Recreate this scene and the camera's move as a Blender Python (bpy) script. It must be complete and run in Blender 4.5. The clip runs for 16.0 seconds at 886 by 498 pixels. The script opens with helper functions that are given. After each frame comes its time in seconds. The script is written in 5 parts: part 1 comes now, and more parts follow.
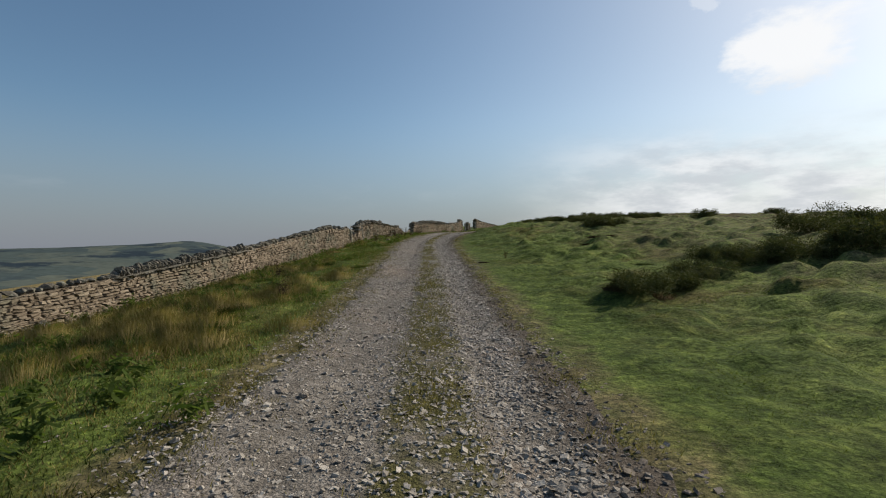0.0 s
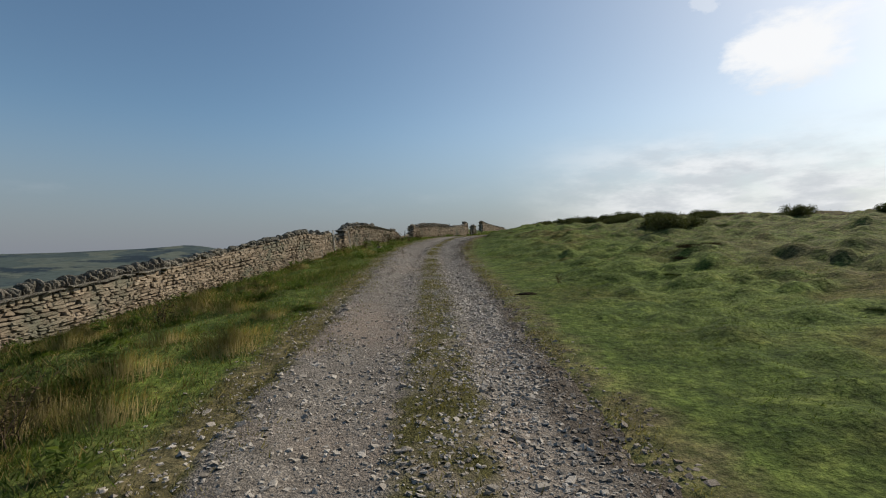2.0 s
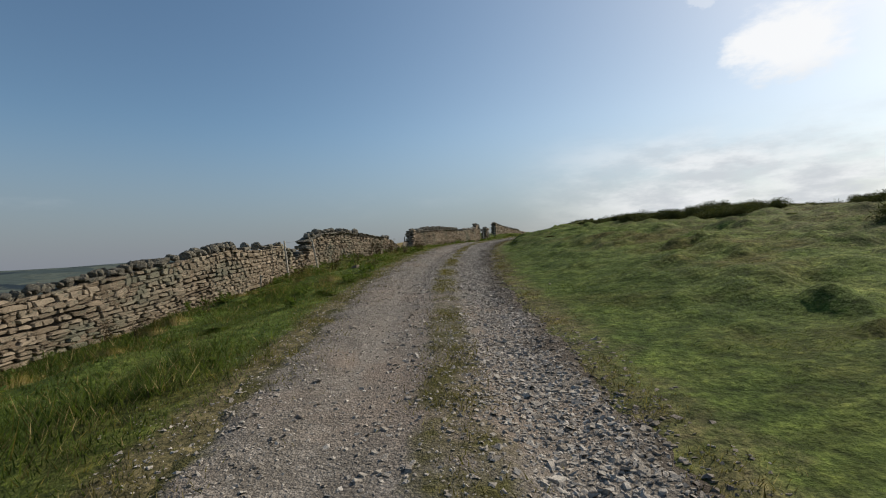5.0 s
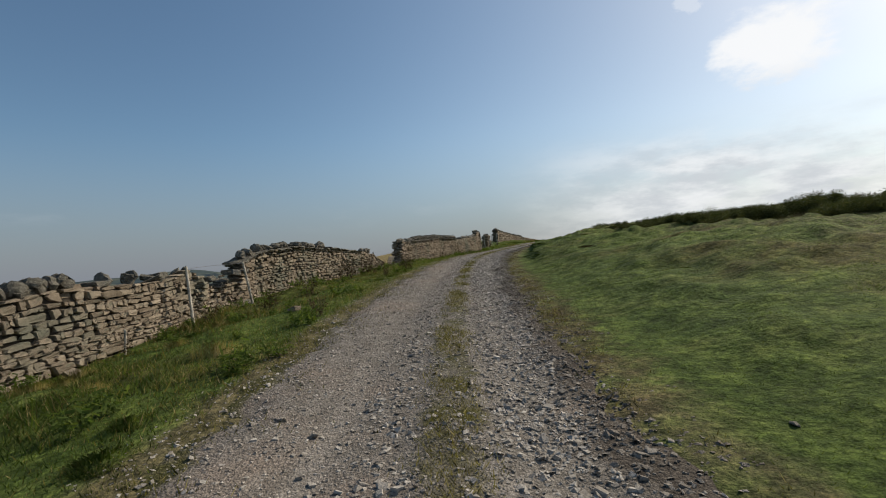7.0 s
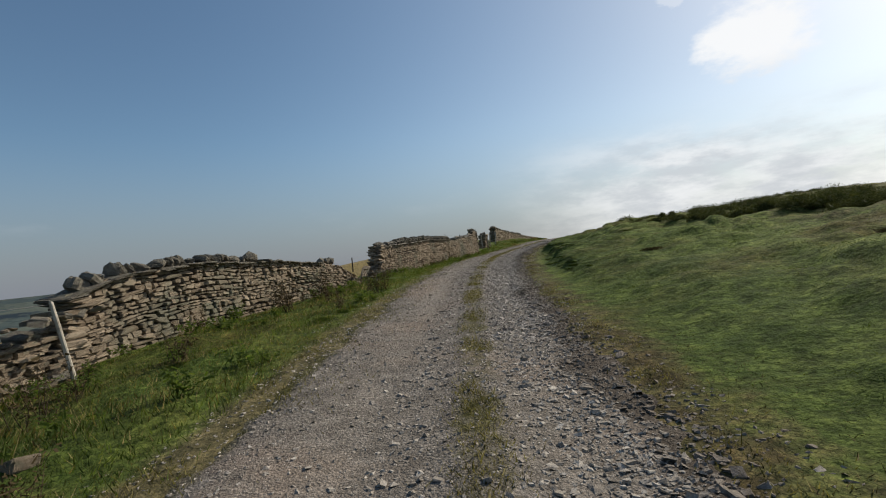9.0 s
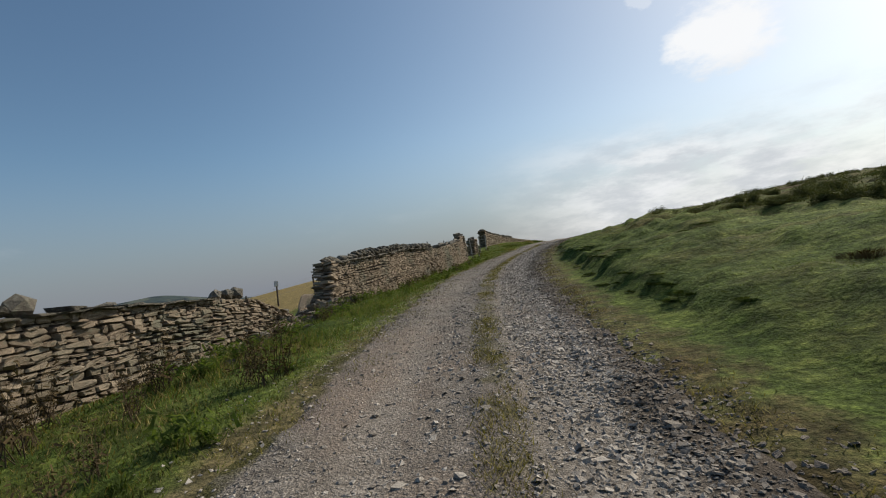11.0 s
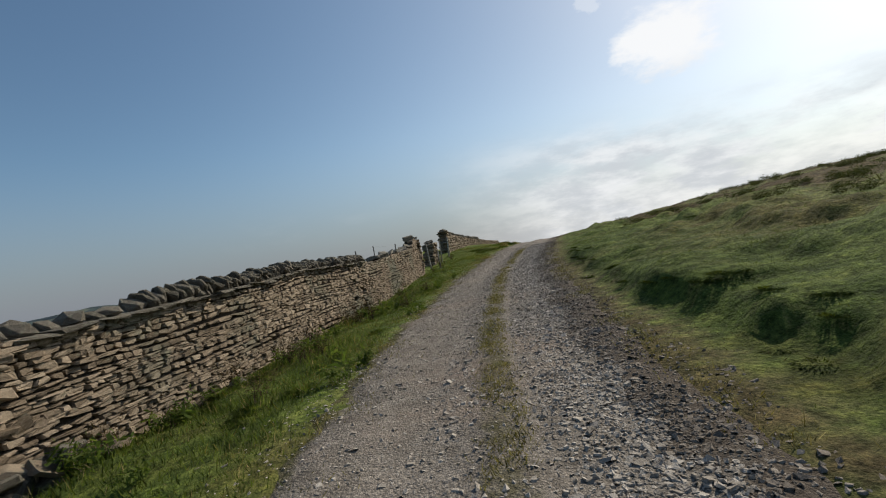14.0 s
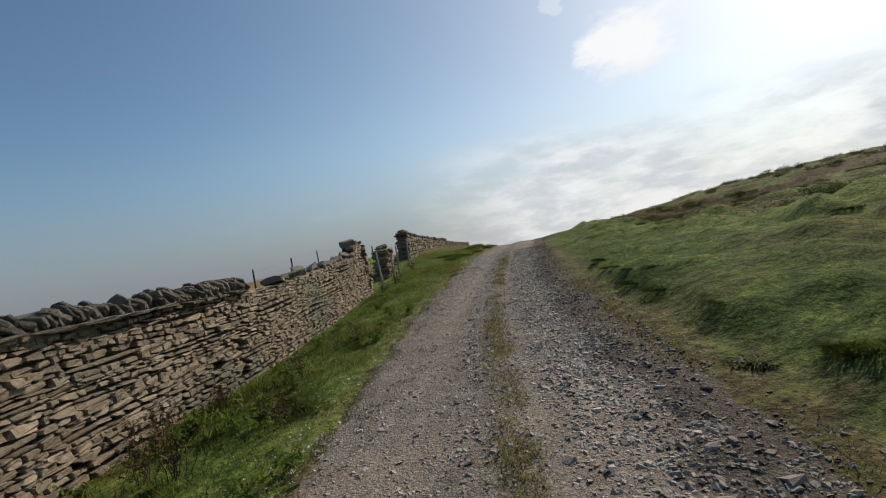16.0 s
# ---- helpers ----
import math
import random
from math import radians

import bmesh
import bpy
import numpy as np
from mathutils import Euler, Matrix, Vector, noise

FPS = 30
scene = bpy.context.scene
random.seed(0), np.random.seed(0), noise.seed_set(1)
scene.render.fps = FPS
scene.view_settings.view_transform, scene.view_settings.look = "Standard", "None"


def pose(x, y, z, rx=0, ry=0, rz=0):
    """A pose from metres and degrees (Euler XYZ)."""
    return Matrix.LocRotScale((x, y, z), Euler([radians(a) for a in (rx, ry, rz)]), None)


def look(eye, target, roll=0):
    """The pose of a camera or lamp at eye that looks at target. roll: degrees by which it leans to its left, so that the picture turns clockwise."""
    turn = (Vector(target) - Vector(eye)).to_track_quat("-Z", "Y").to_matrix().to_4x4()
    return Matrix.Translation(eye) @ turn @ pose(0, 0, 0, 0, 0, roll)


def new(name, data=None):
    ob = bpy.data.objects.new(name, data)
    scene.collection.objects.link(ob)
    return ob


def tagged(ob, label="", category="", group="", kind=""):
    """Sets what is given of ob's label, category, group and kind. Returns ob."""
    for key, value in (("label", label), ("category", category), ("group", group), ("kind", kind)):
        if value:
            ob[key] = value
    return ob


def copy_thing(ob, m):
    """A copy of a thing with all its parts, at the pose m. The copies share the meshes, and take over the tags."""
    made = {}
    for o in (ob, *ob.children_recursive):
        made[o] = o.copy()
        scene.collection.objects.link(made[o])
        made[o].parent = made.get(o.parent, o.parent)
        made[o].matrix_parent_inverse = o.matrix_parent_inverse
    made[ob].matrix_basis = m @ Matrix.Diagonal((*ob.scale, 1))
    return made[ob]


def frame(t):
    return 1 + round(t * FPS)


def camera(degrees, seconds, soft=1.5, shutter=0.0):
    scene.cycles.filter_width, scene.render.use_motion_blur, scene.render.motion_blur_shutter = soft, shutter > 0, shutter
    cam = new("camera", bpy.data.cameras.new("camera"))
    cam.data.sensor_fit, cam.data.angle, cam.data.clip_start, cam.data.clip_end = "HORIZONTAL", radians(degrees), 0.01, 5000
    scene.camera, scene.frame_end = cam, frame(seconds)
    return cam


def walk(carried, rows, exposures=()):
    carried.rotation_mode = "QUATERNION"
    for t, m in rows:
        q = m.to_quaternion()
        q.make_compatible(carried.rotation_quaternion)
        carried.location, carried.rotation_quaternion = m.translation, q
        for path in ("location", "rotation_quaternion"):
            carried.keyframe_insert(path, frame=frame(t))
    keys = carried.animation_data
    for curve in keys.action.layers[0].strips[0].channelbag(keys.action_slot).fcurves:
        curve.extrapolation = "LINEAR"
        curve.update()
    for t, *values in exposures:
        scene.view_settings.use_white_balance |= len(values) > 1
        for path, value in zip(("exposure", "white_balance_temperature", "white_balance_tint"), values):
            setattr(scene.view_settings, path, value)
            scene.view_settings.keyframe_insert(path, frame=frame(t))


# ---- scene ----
cam = camera(84.8, 16.0, soft=1.1)
METRES, EYE, TILT, LEAN, TURN = 50.0, 1.33, 0.0, 0.0, 0.0
ROWS = [
    (0.0, 0.0, 0.0, 0.0, 0.0, 0.0, 0.0),
    (0.5, -0.0013, 0.0312, 0.0017, -0.08, -0.01, -0.09),
    (1.0, -0.0025, 0.0678, 0.0038, -0.05, 0.09, -0.12),
    (1.5, -0.0037, 0.0983, 0.0054, 0.05, 0.2, 0.0),
    (2.0, -0.0047, 0.1337, 0.0072, 0.16, 0.32, 0.33),
    (2.5, -0.0057, 0.1633, 0.0091, 0.29, 0.4, 0.63),
    (3.0, -0.0076, 0.1984, 0.011, 0.52, 0.52, 0.99),
    (3.5, -0.0089, 0.2281, 0.0126, 0.74, 0.55, 1.33),
    (4.0, -0.0104, 0.2627, 0.0142, 0.84, 0.57, 1.59),
    (6.5, -0.0132, 0.4184, 0.0245, 0.16, 1.39, 2.93),
    (7.0, -0.0139, 0.4527, 0.0269, 0.11, 1.58, 3.35),
    (7.5, -0.0138, 0.4816, 0.0286, -0.05, 1.56, 3.68),
    (8.0, -0.0138, 0.5152, 0.0306, -0.35, 1.43, 4.15),
    (8.5, -0.0137, 0.5427, 0.0329, -0.58, 1.38, 4.53),
    (11.0, -0.0076, 0.6938, 0.0415, -2.67, 1.99, 7.59),
    (11.5, -0.005, 0.721, 0.0438, -3.35, 1.74, 7.9),
    (12.0, -0.0023, 0.7535, 0.0461, -4.18, 1.63, 8.16),
    (12.5, 0.0012, 0.7811, 0.048, -4.92, 1.56, 8.49),
    (13.0, 0.0048, 0.8133, 0.0505, -5.8, 1.49, 8.79),
    (13.5, 0.0091, 0.8409, 0.0521, -6.64, 1.39, 8.84),
    (14.0, 0.0138, 0.8735, 0.0543, -7.58, 1.28, 8.98),
    (14.5, 0.0186, 0.9011, 0.0559, -8.39, 1.11, 8.98),
    (15.0, 0.0246, 0.9341, 0.058, -9.41, 0.91, 9.11),
    (15.5, 0.0307, 0.9625, 0.0595, -10.35, 0.75, 9.08),
    (16.0, 0.0384, 0.9938, 0.0618, -11.54, 0.58, 9.27),
]
walk(cam, [(t, pose(0, 0, EYE, TILT, LEAN, TURN) @ pose(METRES * x, METRES * y, METRES * z, 90 + pitch, roll, yaw)) for t, x, y, z, yaw, pitch, roll in ROWS],
     exposures=[(0.0, 0.0), (16.0, 0.0)])

# ---- sky and sun ----
SUN_AZ, SUN_EL = 55.0, 37.0      # degrees right of +y, and above the horizon


def sun_and_sky():
    w = bpy.data.worlds.new("sky")
    scene.world = w
    w.use_nodes = True
    nt = w.node_tree
    nt.nodes.clear()
    N = nt.nodes.new
    out, bg = N("ShaderNodeOutputWorld"), N("ShaderNodeBackground")
    sky = N("ShaderNodeTexSky")
    sky.sky_type, sky.sun_disc = "NISHITA", False
    sky.sun_elevation, sky.sun_rotation = radians(SUN_EL), radians(SUN_AZ)
    sky.altitude, sky.air_density, sky.dust_density, sky.ozone_density = 200, 1.0, 0.95, 2.2
    co = N("ShaderNodeTexCoord")

    def math_(op, a, b=None, clamp=False):
        n = N("ShaderNodeMath")
        n.operation, n.use_clamp = op, clamp
        for i, v in enumerate((a, b)):
            if v is None:
                continue
            if isinstance(v, (int, float)):
                n.inputs[i].default_value = v
            else:
                nt.links.new(v, n.inputs[i])
        return n.outputs[0]

    def ramp(v, lo, hi):
        n = N("ShaderNodeMapRange")
        n.interpolation_type = "SMOOTHSTEP"
        n.inputs["From Min"].default_value, n.inputs["From Max"].default_value = lo, hi
        nt.links.new(v, n.inputs["Value"])
        return n.outputs[0]

    def cloud_noise(stretch, scale, detail=6.0):
        m = N("ShaderNodeMapping")
        m.inputs["Scale"].default_value = stretch
        nt.links.new(co.outputs["Generated"], m.inputs["Vector"])
        n = N("ShaderNodeTexNoise")
        n.inputs["Scale"].default_value, n.inputs["Detail"].default_value = scale, detail
        n.inputs["Roughness"].default_value = 0.6
        nt.links.new(m.outputs[0], n.inputs["Vector"])
        return n.outputs[0]

    def puff(centre, radius, flat, noise_out, ragged=1.55):
        """A cloud of some angular radius about a direction, flattened, with a ragged rim."""
        sub = N("ShaderNodeVectorMath")
        sub.operation = "SUBTRACT"
        nt.links.new(co.outputs["Generated"], sub.inputs[0])
        sub.inputs[1].default_value = centre
        mul = N("ShaderNodeVectorMath")
        mul.operation = "MULTIPLY"
        nt.links.new(sub.outputs[0], mul.inputs[0])
        mul.inputs[1].default_value = (1, 1, flat)
        ln = N("ShaderNodeVectorMath")
        ln.operation = "LENGTH"
        nt.links.new(mul.outputs[0], ln.inputs[0])
        d = math_("ADD", ln.outputs["Value"], math_("MULTIPLY", math_("SUBTRACT", noise_out, 0.5), radius * ragged))
        return ramp(d, radius * 0.98, radius * 0.5)

    fine, soft_n, small = cloud_noise((1, 1, 2.2), 11.0, 9.0), cloud_noise((1, 1, 3.0), 4.0, 7.0), cloud_noise((1, 1, 1.5), 34.0)
    sep = N("ShaderNodeSeparateXYZ")
    nt.links.new(co.outputs["Generated"], sep.inputs[0])
    low = math_("MULTIPLY", ramp(sep.outputs["Z"], 0.25, 0.13), ramp(sep.outputs["X"], 0.08, 0.45))
    band = math_("MULTIPLY", low, math_("MAXIMUM", ramp(soft_n, 0.26, 0.62), math_("MULTIPLY", ramp(sep.outputs["Z"], 0.17, 0.05), 0.9)))
    streak = math_("MULTIPLY", math_("MULTIPLY", ramp(sep.outputs["Z"], 0.16, 0.11), ramp(sep.outputs["Z"], 0.06, 0.10)), ramp(soft_n, 0.52, 0.75))
    streak = math_("MULTIPLY", streak, 0.08)
    cover = math_("MAXIMUM", puff((0.548, 0.775, 0.318), 0.10, 1.35, fine), math_("MULTIPLY", puff((0.437, 0.800, 0.415), 0.022, 0.8, small, 3.0), 0.3))
    cover = math_("MAXIMUM", cover, band)
    cover = math_("MULTIPLY", math_("MAXIMUM", cover, streak), 0.93, True)
    mix = N("ShaderNodeMix")
    mix.data_type = "RGBA"
    nt.links.new(cover, mix.inputs["Factor"])
    tint = N("ShaderNodeMix")
    tint.data_type, tint.blend_type = "RGBA", "MULTIPLY"
    tint.inputs["Factor"].default_value = 1.0
    nt.links.new(sky.outputs[0], tint.inputs[6])
    side = N("ShaderNodeMix")
    side.data_type = "RGBA"
    nt.links.new(ramp(sep.outputs["X"], -0.5, 0.5), side.inputs["Factor"])
    side.inputs[6].default_value, side.inputs[7].default_value = (0.86, 0.965, 0.95, 1), (1.26, 1.2, 1.06, 1)
    nt.links.new(side.outputs[2], tint.inputs[7])
    haze = N("ShaderNodeMix")
    haze.data_type = "RGBA"
    nt.links.new(math_("MULTIPLY", math_("MULTIPLY", ramp(sep.outputs["Z"], 0.27, -0.02), 0.92), ramp(sep.outputs["X"], 1.3, 0.1)), haze.inputs["Factor"])
    nt.links.new(tint.outputs[2], haze.inputs[6])
    haze.inputs[7].default_value = (2.32, 2.52, 2.96, 1)
    nt.links.new(haze.outputs[2], mix.inputs[6])
    body = N("ShaderNodeMix")
    body.data_type = "RGBA"
    nt.links.new(math_("MAXIMUM", math_("MULTIPLY", ramp(cloud_noise((1, 1, 3.2), 9.0, 5.0), 0.36, 0.64), 0.62), math_("MULTIPLY", ramp(sep.outputs["Z"], 0.2, 0.3), 0.8)), body.inputs["Factor"])
    body.inputs[6].default_value, body.inputs[7].default_value = (6.1, 6.4, 6.8, 1), (10.4, 10.4, 10.4, 1)
    nt.links.new(body.outputs[2], mix.inputs[7])
    nt.links.new(mix.outputs[2], bg.inputs["Color"])
    bg.inputs["Strength"].default_value = 0.1
    nt.links.new(bg.outputs[0], out.inputs["Surface"])
    lamp = bpy.data.lights.new("sun", "SUN")
    lamp.energy, lamp.angle, lamp.color = 4.8, radians(0.6), (1.0, 0.9, 0.74)
    a, e = radians(SUN_AZ), radians(SUN_EL)
    d = Vector((math.sin(a) * math.cos(e), math.cos(a) * math.cos(e), math.sin(e)))
    new("sun", lamp).matrix_world = look(d * 100, (0, 0, 0))


sun_and_sky()

# ---- materials ----


def material(name, colours, scale=4.0, rough=0.9, bump=0.3, bump_scale=30.0, vary="none", masks=(), mask_noise=0.5, patch=None, thin=0.0, cells=None, pebbles=(), tuft=0.0):
    """A rough natural surface: colours mixed by coarse and fine noise, relief, and a shift from piece to piece.
    vary: island or object. masks: float attributes of the mesh, each with the colours it brings in. patch: a third
    colour in large patches.
    thin: how much light passes through, as through a leaf. cells: field-like patches, (size of the pattern, colours).
    pebbles: (stones per metre, strength) of fine stone patterns, with the shade of the gaps put into the colour.
    tuft: how strongly clumps of grass stand out, with the shade of their hollows put into the colour."""
    m = bpy.data.materials.new(name)
    m.use_nodes = True
    nt = m.node_tree
    N, L = nt.nodes.new, nt.links.new
    b = nt.nodes["Principled BSDF"]
    b.inputs["Roughness"].default_value = rough
    b.inputs["Specular IOR Level"].default_value = 0.06 if rough > 0.74 else 0.3
    co = N("ShaderNodeTexCoord")

    def noise_node(s, detail=5.0):
        n = N("ShaderNodeTexNoise")
        n.inputs["Scale"].default_value, n.inputs["Detail"].default_value, n.inputs["Roughness"].default_value = s, detail, 0.65
        L(co.outputs["Object"], n.inputs["Vector"])
        return n.outputs[0]

    def ramp(v, cols, lo=0.3, hi=0.7):
        r = N("ShaderNodeValToRGB")
        els = r.color_ramp.elements
        for i, c in enumerate(cols):
            p = lo + (hi - lo) * i / max(1, len(cols) - 1)
            e = els[i] if i < 2 else els.new(p)
            e.position, e.color = p, (*c, 1)
        L(v, r.inputs[0])
        return r.outputs[0]

    def mixed(kind, f, a, c):
        n = N("ShaderNodeMix")
        n.data_type, n.blend_type = "RGBA", kind
        if isinstance(f, float):
            n.inputs["Factor"].default_value = f
        else:
            L(f, n.inputs["Factor"])
        L(a, n.inputs[6])
        if isinstance(c, tuple):
            n.inputs[7].default_value = (*c, 1)
        else:
            L(c, n.inputs[7])
        return n.outputs[2]

    coarse, fine = noise_node(scale), noise_node(scale * 11)
    col = ramp(coarse, colours)
    if vary != "none":
        src = N("ShaderNodeNewGeometry").outputs["Random Per Island"] if vary == "island" else N("ShaderNodeObjectInfo").outputs["Random"]
        col = mixed("MIX", 0.6, col, ramp(src, colours, 0.0, 1.0))
    if patch:
        big = N("ShaderNodeMapRange")
        big.inputs["From Min"].default_value, big.inputs["From Max"].default_value = 0.5, 0.64
        L(noise_node(patch[1], 4.0), big.inputs["Value"])
        col = mixed("MIX", big.outputs[0], col, patch[0])
    if cells:
        vo = N("ShaderNodeTexVoronoi")
        vo.inputs["Scale"].default_value = cells[0]
        L(co.outputs["Object"], vo.inputs["Vector"])
        hue = N("ShaderNodeSeparateColor")
        L(vo.outputs["Color"], hue.inputs[0])
        col = mixed("MIX", 0.75, col, ramp(hue.outputs[0], cells[1], 0.0, 1.0))
        wood = N("ShaderNodeMapRange")
        wood.inputs["From Min"].default_value, wood.inputs["From Max"].default_value = 0.52, 0.58
        L(noise_node(cells[0] * 0.7, 8.0), wood.inputs["Value"])
        col = mixed("MIX", wood.outputs[0], col, cells[2])
    for mask, mask_colours in masks:
        at = N("ShaderNodeAttribute")
        at.attribute_name = mask
        shift = N("ShaderNodeMath")
        shift.operation = "MULTIPLY_ADD"
        L(noise_node(2.7, 7.0), shift.inputs[0])
        shift.inputs[1].default_value = mask_noise * 2
        shift.inputs[2].default_value = -mask_noise
        add = N("ShaderNodeMath")
        add.operation = "ADD"
        L(shift.outputs[0], add.inputs[0])
        L(at.outputs["Fac"], add.inputs[1])
        sm = N("ShaderNodeMapRange")
        sm.inputs["From Min"].default_value, sm.inputs["From Max"].default_value = 0.3, 0.7
        L(add.outputs[0], sm.inputs["Value"])
        col = mixed("MIX", sm.outputs[0], col, ramp(noise_node(scale * 3), mask_colours))
    grain = ramp(fine, [(0.62, 0.62, 0.62), (1.25, 1.25, 1.25)], 0.25, 0.75)
    col = mixed("MULTIPLY", 0.75, col, grain)
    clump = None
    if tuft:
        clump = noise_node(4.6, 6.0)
        # shade of the clump relief painted in: hollows dark, tops pale
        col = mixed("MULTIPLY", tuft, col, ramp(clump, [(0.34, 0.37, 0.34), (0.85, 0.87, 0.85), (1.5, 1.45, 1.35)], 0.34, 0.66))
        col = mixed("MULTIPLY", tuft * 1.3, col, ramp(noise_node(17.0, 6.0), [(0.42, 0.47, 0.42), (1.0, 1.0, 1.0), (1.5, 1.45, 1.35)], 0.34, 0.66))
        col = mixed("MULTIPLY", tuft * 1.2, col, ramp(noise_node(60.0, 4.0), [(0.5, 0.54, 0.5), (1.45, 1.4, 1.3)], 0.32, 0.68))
    stone_height = None
    for size, strong in pebbles:
        warp = N("ShaderNodeVectorMath")
        warp.operation = "MULTIPLY_ADD"
        nz = N("ShaderNodeTexNoise")
        nz.inputs["Scale"].default_value = size * 0.6
        L(co.outputs["Object"], nz.inputs["Vector"])
        L(nz.outputs["Color"], warp.inputs[0])
        warp.inputs[1].default_value = (0.6 / size,) * 3
        L(co.outputs["Object"], warp.inputs[2])
        vo = N("ShaderNodeTexVoronoi")
        vo.inputs["Scale"].default_value = size
        L(warp.outputs[0], vo.inputs["Vector"])
        tone = N("ShaderNodeSeparateColor")
        L(vo.outputs["Color"], tone.inputs[0])
        col = mixed("MULTIPLY", strong, col, ramp(tone.outputs[0], [(0.55, 0.55, 0.56), (0.95, 0.94, 0.93), (1.45, 1.43, 1.4)], 0.1, 0.95))
        # each stone darkens towards its rim: gap shade painted into the colour
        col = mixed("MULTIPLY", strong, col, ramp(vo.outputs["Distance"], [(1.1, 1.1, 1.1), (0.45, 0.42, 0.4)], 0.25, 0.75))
        inv = N("ShaderNodeMath")
        inv.operation = "MULTIPLY_ADD"
        L(vo.outputs["Distance"], inv.inputs[0])
        inv.inputs[1].default_value = -36.0 * strong / size
        if stone_height is not None:
            L(stone_height, inv.inputs[2])
        stone_height = inv.outputs[0]
    L(col, b.inputs["Base Color"])
    if thin:
        tr, mx = N("ShaderNodeBsdfTranslucent"), N("ShaderNodeMixShader")
        L(mixed("MULTIPLY", 1.0, col, (1.25, 1.3, 0.7)), tr.inputs["Color"])
        mx.inputs[0].default_value = thin
        L(b.outputs[0], mx.inputs[1])
        L(tr.outputs[0], mx.inputs[2])
        L(mx.outputs[0], nt.nodes["Material Output"].inputs["Surface"])
    if bump:
        bp = N("ShaderNodeBump")
        bp.inputs["Strength"].default_value, bp.inputs["Distance"].default_value = bump, 0.03
        L(noise_node(bump_scale, 8.0) if stone_height is None else stone_height, bp.inputs["Height"])
        L(bp.outputs[0], b.inputs["Normal"])
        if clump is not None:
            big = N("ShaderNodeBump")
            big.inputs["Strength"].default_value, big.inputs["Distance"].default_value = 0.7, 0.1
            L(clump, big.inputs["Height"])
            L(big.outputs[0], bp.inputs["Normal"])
    return m


STONE_TONES = [(0.115, 0.09, 0.065), (0.232, 0.186, 0.137), (0.38, 0.315, 0.238)]
# the second mask's dark greens stand for shade between the verge's blades
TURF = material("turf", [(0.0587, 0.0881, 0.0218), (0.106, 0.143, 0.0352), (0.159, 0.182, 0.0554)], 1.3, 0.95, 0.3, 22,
                masks=[("straw", [(0.2, 0.156, 0.072), (0.296, 0.228, 0.112)]), ("lush_shade", [(0.024, 0.0464, 0.0112), (0.06, 0.0896, 0.0208)]), ("dry", [(0.092, 0.08, 0.044), (0.155, 0.132, 0.076)]), ("heather", [(0.044, 0.0336, 0.016), (0.096, 0.0704, 0.0336)])], patch=((0.096, 0.088, 0.028), 0.35), tuft=0.7)
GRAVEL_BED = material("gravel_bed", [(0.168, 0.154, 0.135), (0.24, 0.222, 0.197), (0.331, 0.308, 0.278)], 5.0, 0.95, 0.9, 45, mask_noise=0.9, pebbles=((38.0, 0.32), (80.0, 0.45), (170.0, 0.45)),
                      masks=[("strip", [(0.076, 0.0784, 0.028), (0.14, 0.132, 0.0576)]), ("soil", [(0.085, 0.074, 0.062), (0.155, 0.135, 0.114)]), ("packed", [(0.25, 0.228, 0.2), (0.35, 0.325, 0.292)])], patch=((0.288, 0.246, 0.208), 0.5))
GRAVEL = material("gravel_stone", [(0.157, 0.138, 0.116), (0.302, 0.272, 0.235), (0.512, 0.472, 0.42)], 9.0, 0.85, 0.4, 60, vary="island",
                  masks=[("soil", [(0.096, 0.0816, 0.0672), (0.224, 0.192, 0.16)])], mask_noise=0.7)
ROCK = material("loose_rock", [(0.211, 0.18, 0.15), (0.299, 0.264, 0.224), (0.387, 0.348, 0.299)], 7.0, 0.9, 0.7, 40, vary="object")
WALL_STONE = material("wall_stone", STONE_TONES, 5.0, 0.92, 0.7, 40, vary="object", patch=((0.17, 0.158, 0.118), 1.4))
WALL_STONE_FAR = material("wall_stone_joined", STONE_TONES, 5.0, 0.92, 0.7, 40, vary="island", patch=((0.165, 0.158, 0.12), 0.6))
SHADED_CORE = material("shaded_wall_fill", [(0.04, 0.0336, 0.0272), (0.072, 0.06, 0.048)], 6.0, 0.95, 0.6, 30)
COPE_STONE = material("cope_stone", [(0.066, 0.06, 0.0498), (0.15, 0.135, 0.111), (0.258, 0.234, 0.195)], 6.0, 0.92, 1.0, 24, vary="object", patch=((0.2, 0.196, 0.156), 5.0))
BLADE = material("grass_blade", [(0.04, 0.0688, 0.0176), (0.0896, 0.128, 0.032), (0.16, 0.181, 0.056)], 0.6, 0.75, 0.0, vary="island", thin=0.52)
STRAW = material("straw_blade", [(0.13, 0.116, 0.0345), (0.232, 0.19, 0.082), (0.33, 0.268, 0.133)], 0.7, 0.8, 0.0, vary="island", thin=0.35)
VERGE = material("verge_blade", [(0.088, 0.0896, 0.0288), (0.176, 0.158, 0.064), (0.288, 0.244, 0.12)], 0.7, 0.8, 0.0, vary="island", thin=0.4)
HEATH = material("dry_heath", [(0.044, 0.0336, 0.0176), (0.076, 0.056, 0.0288), (0.12, 0.088, 0.0448)], 1.2, 0.9, 0.0, vary="island", thin=0.1)
GORSE = material("gorse_leaf", [(0.0374, 0.0478, 0.0187), (0.0707, 0.0832, 0.0312), (0.135, 0.127, 0.0541)], 2.0, 0.8, 0.0, vary="island", thin=0.2)
TWIG = material("twig", [(0.048, 0.036, 0.024), (0.096, 0.072, 0.048)], 8.0, 0.9, 0.3, 50)
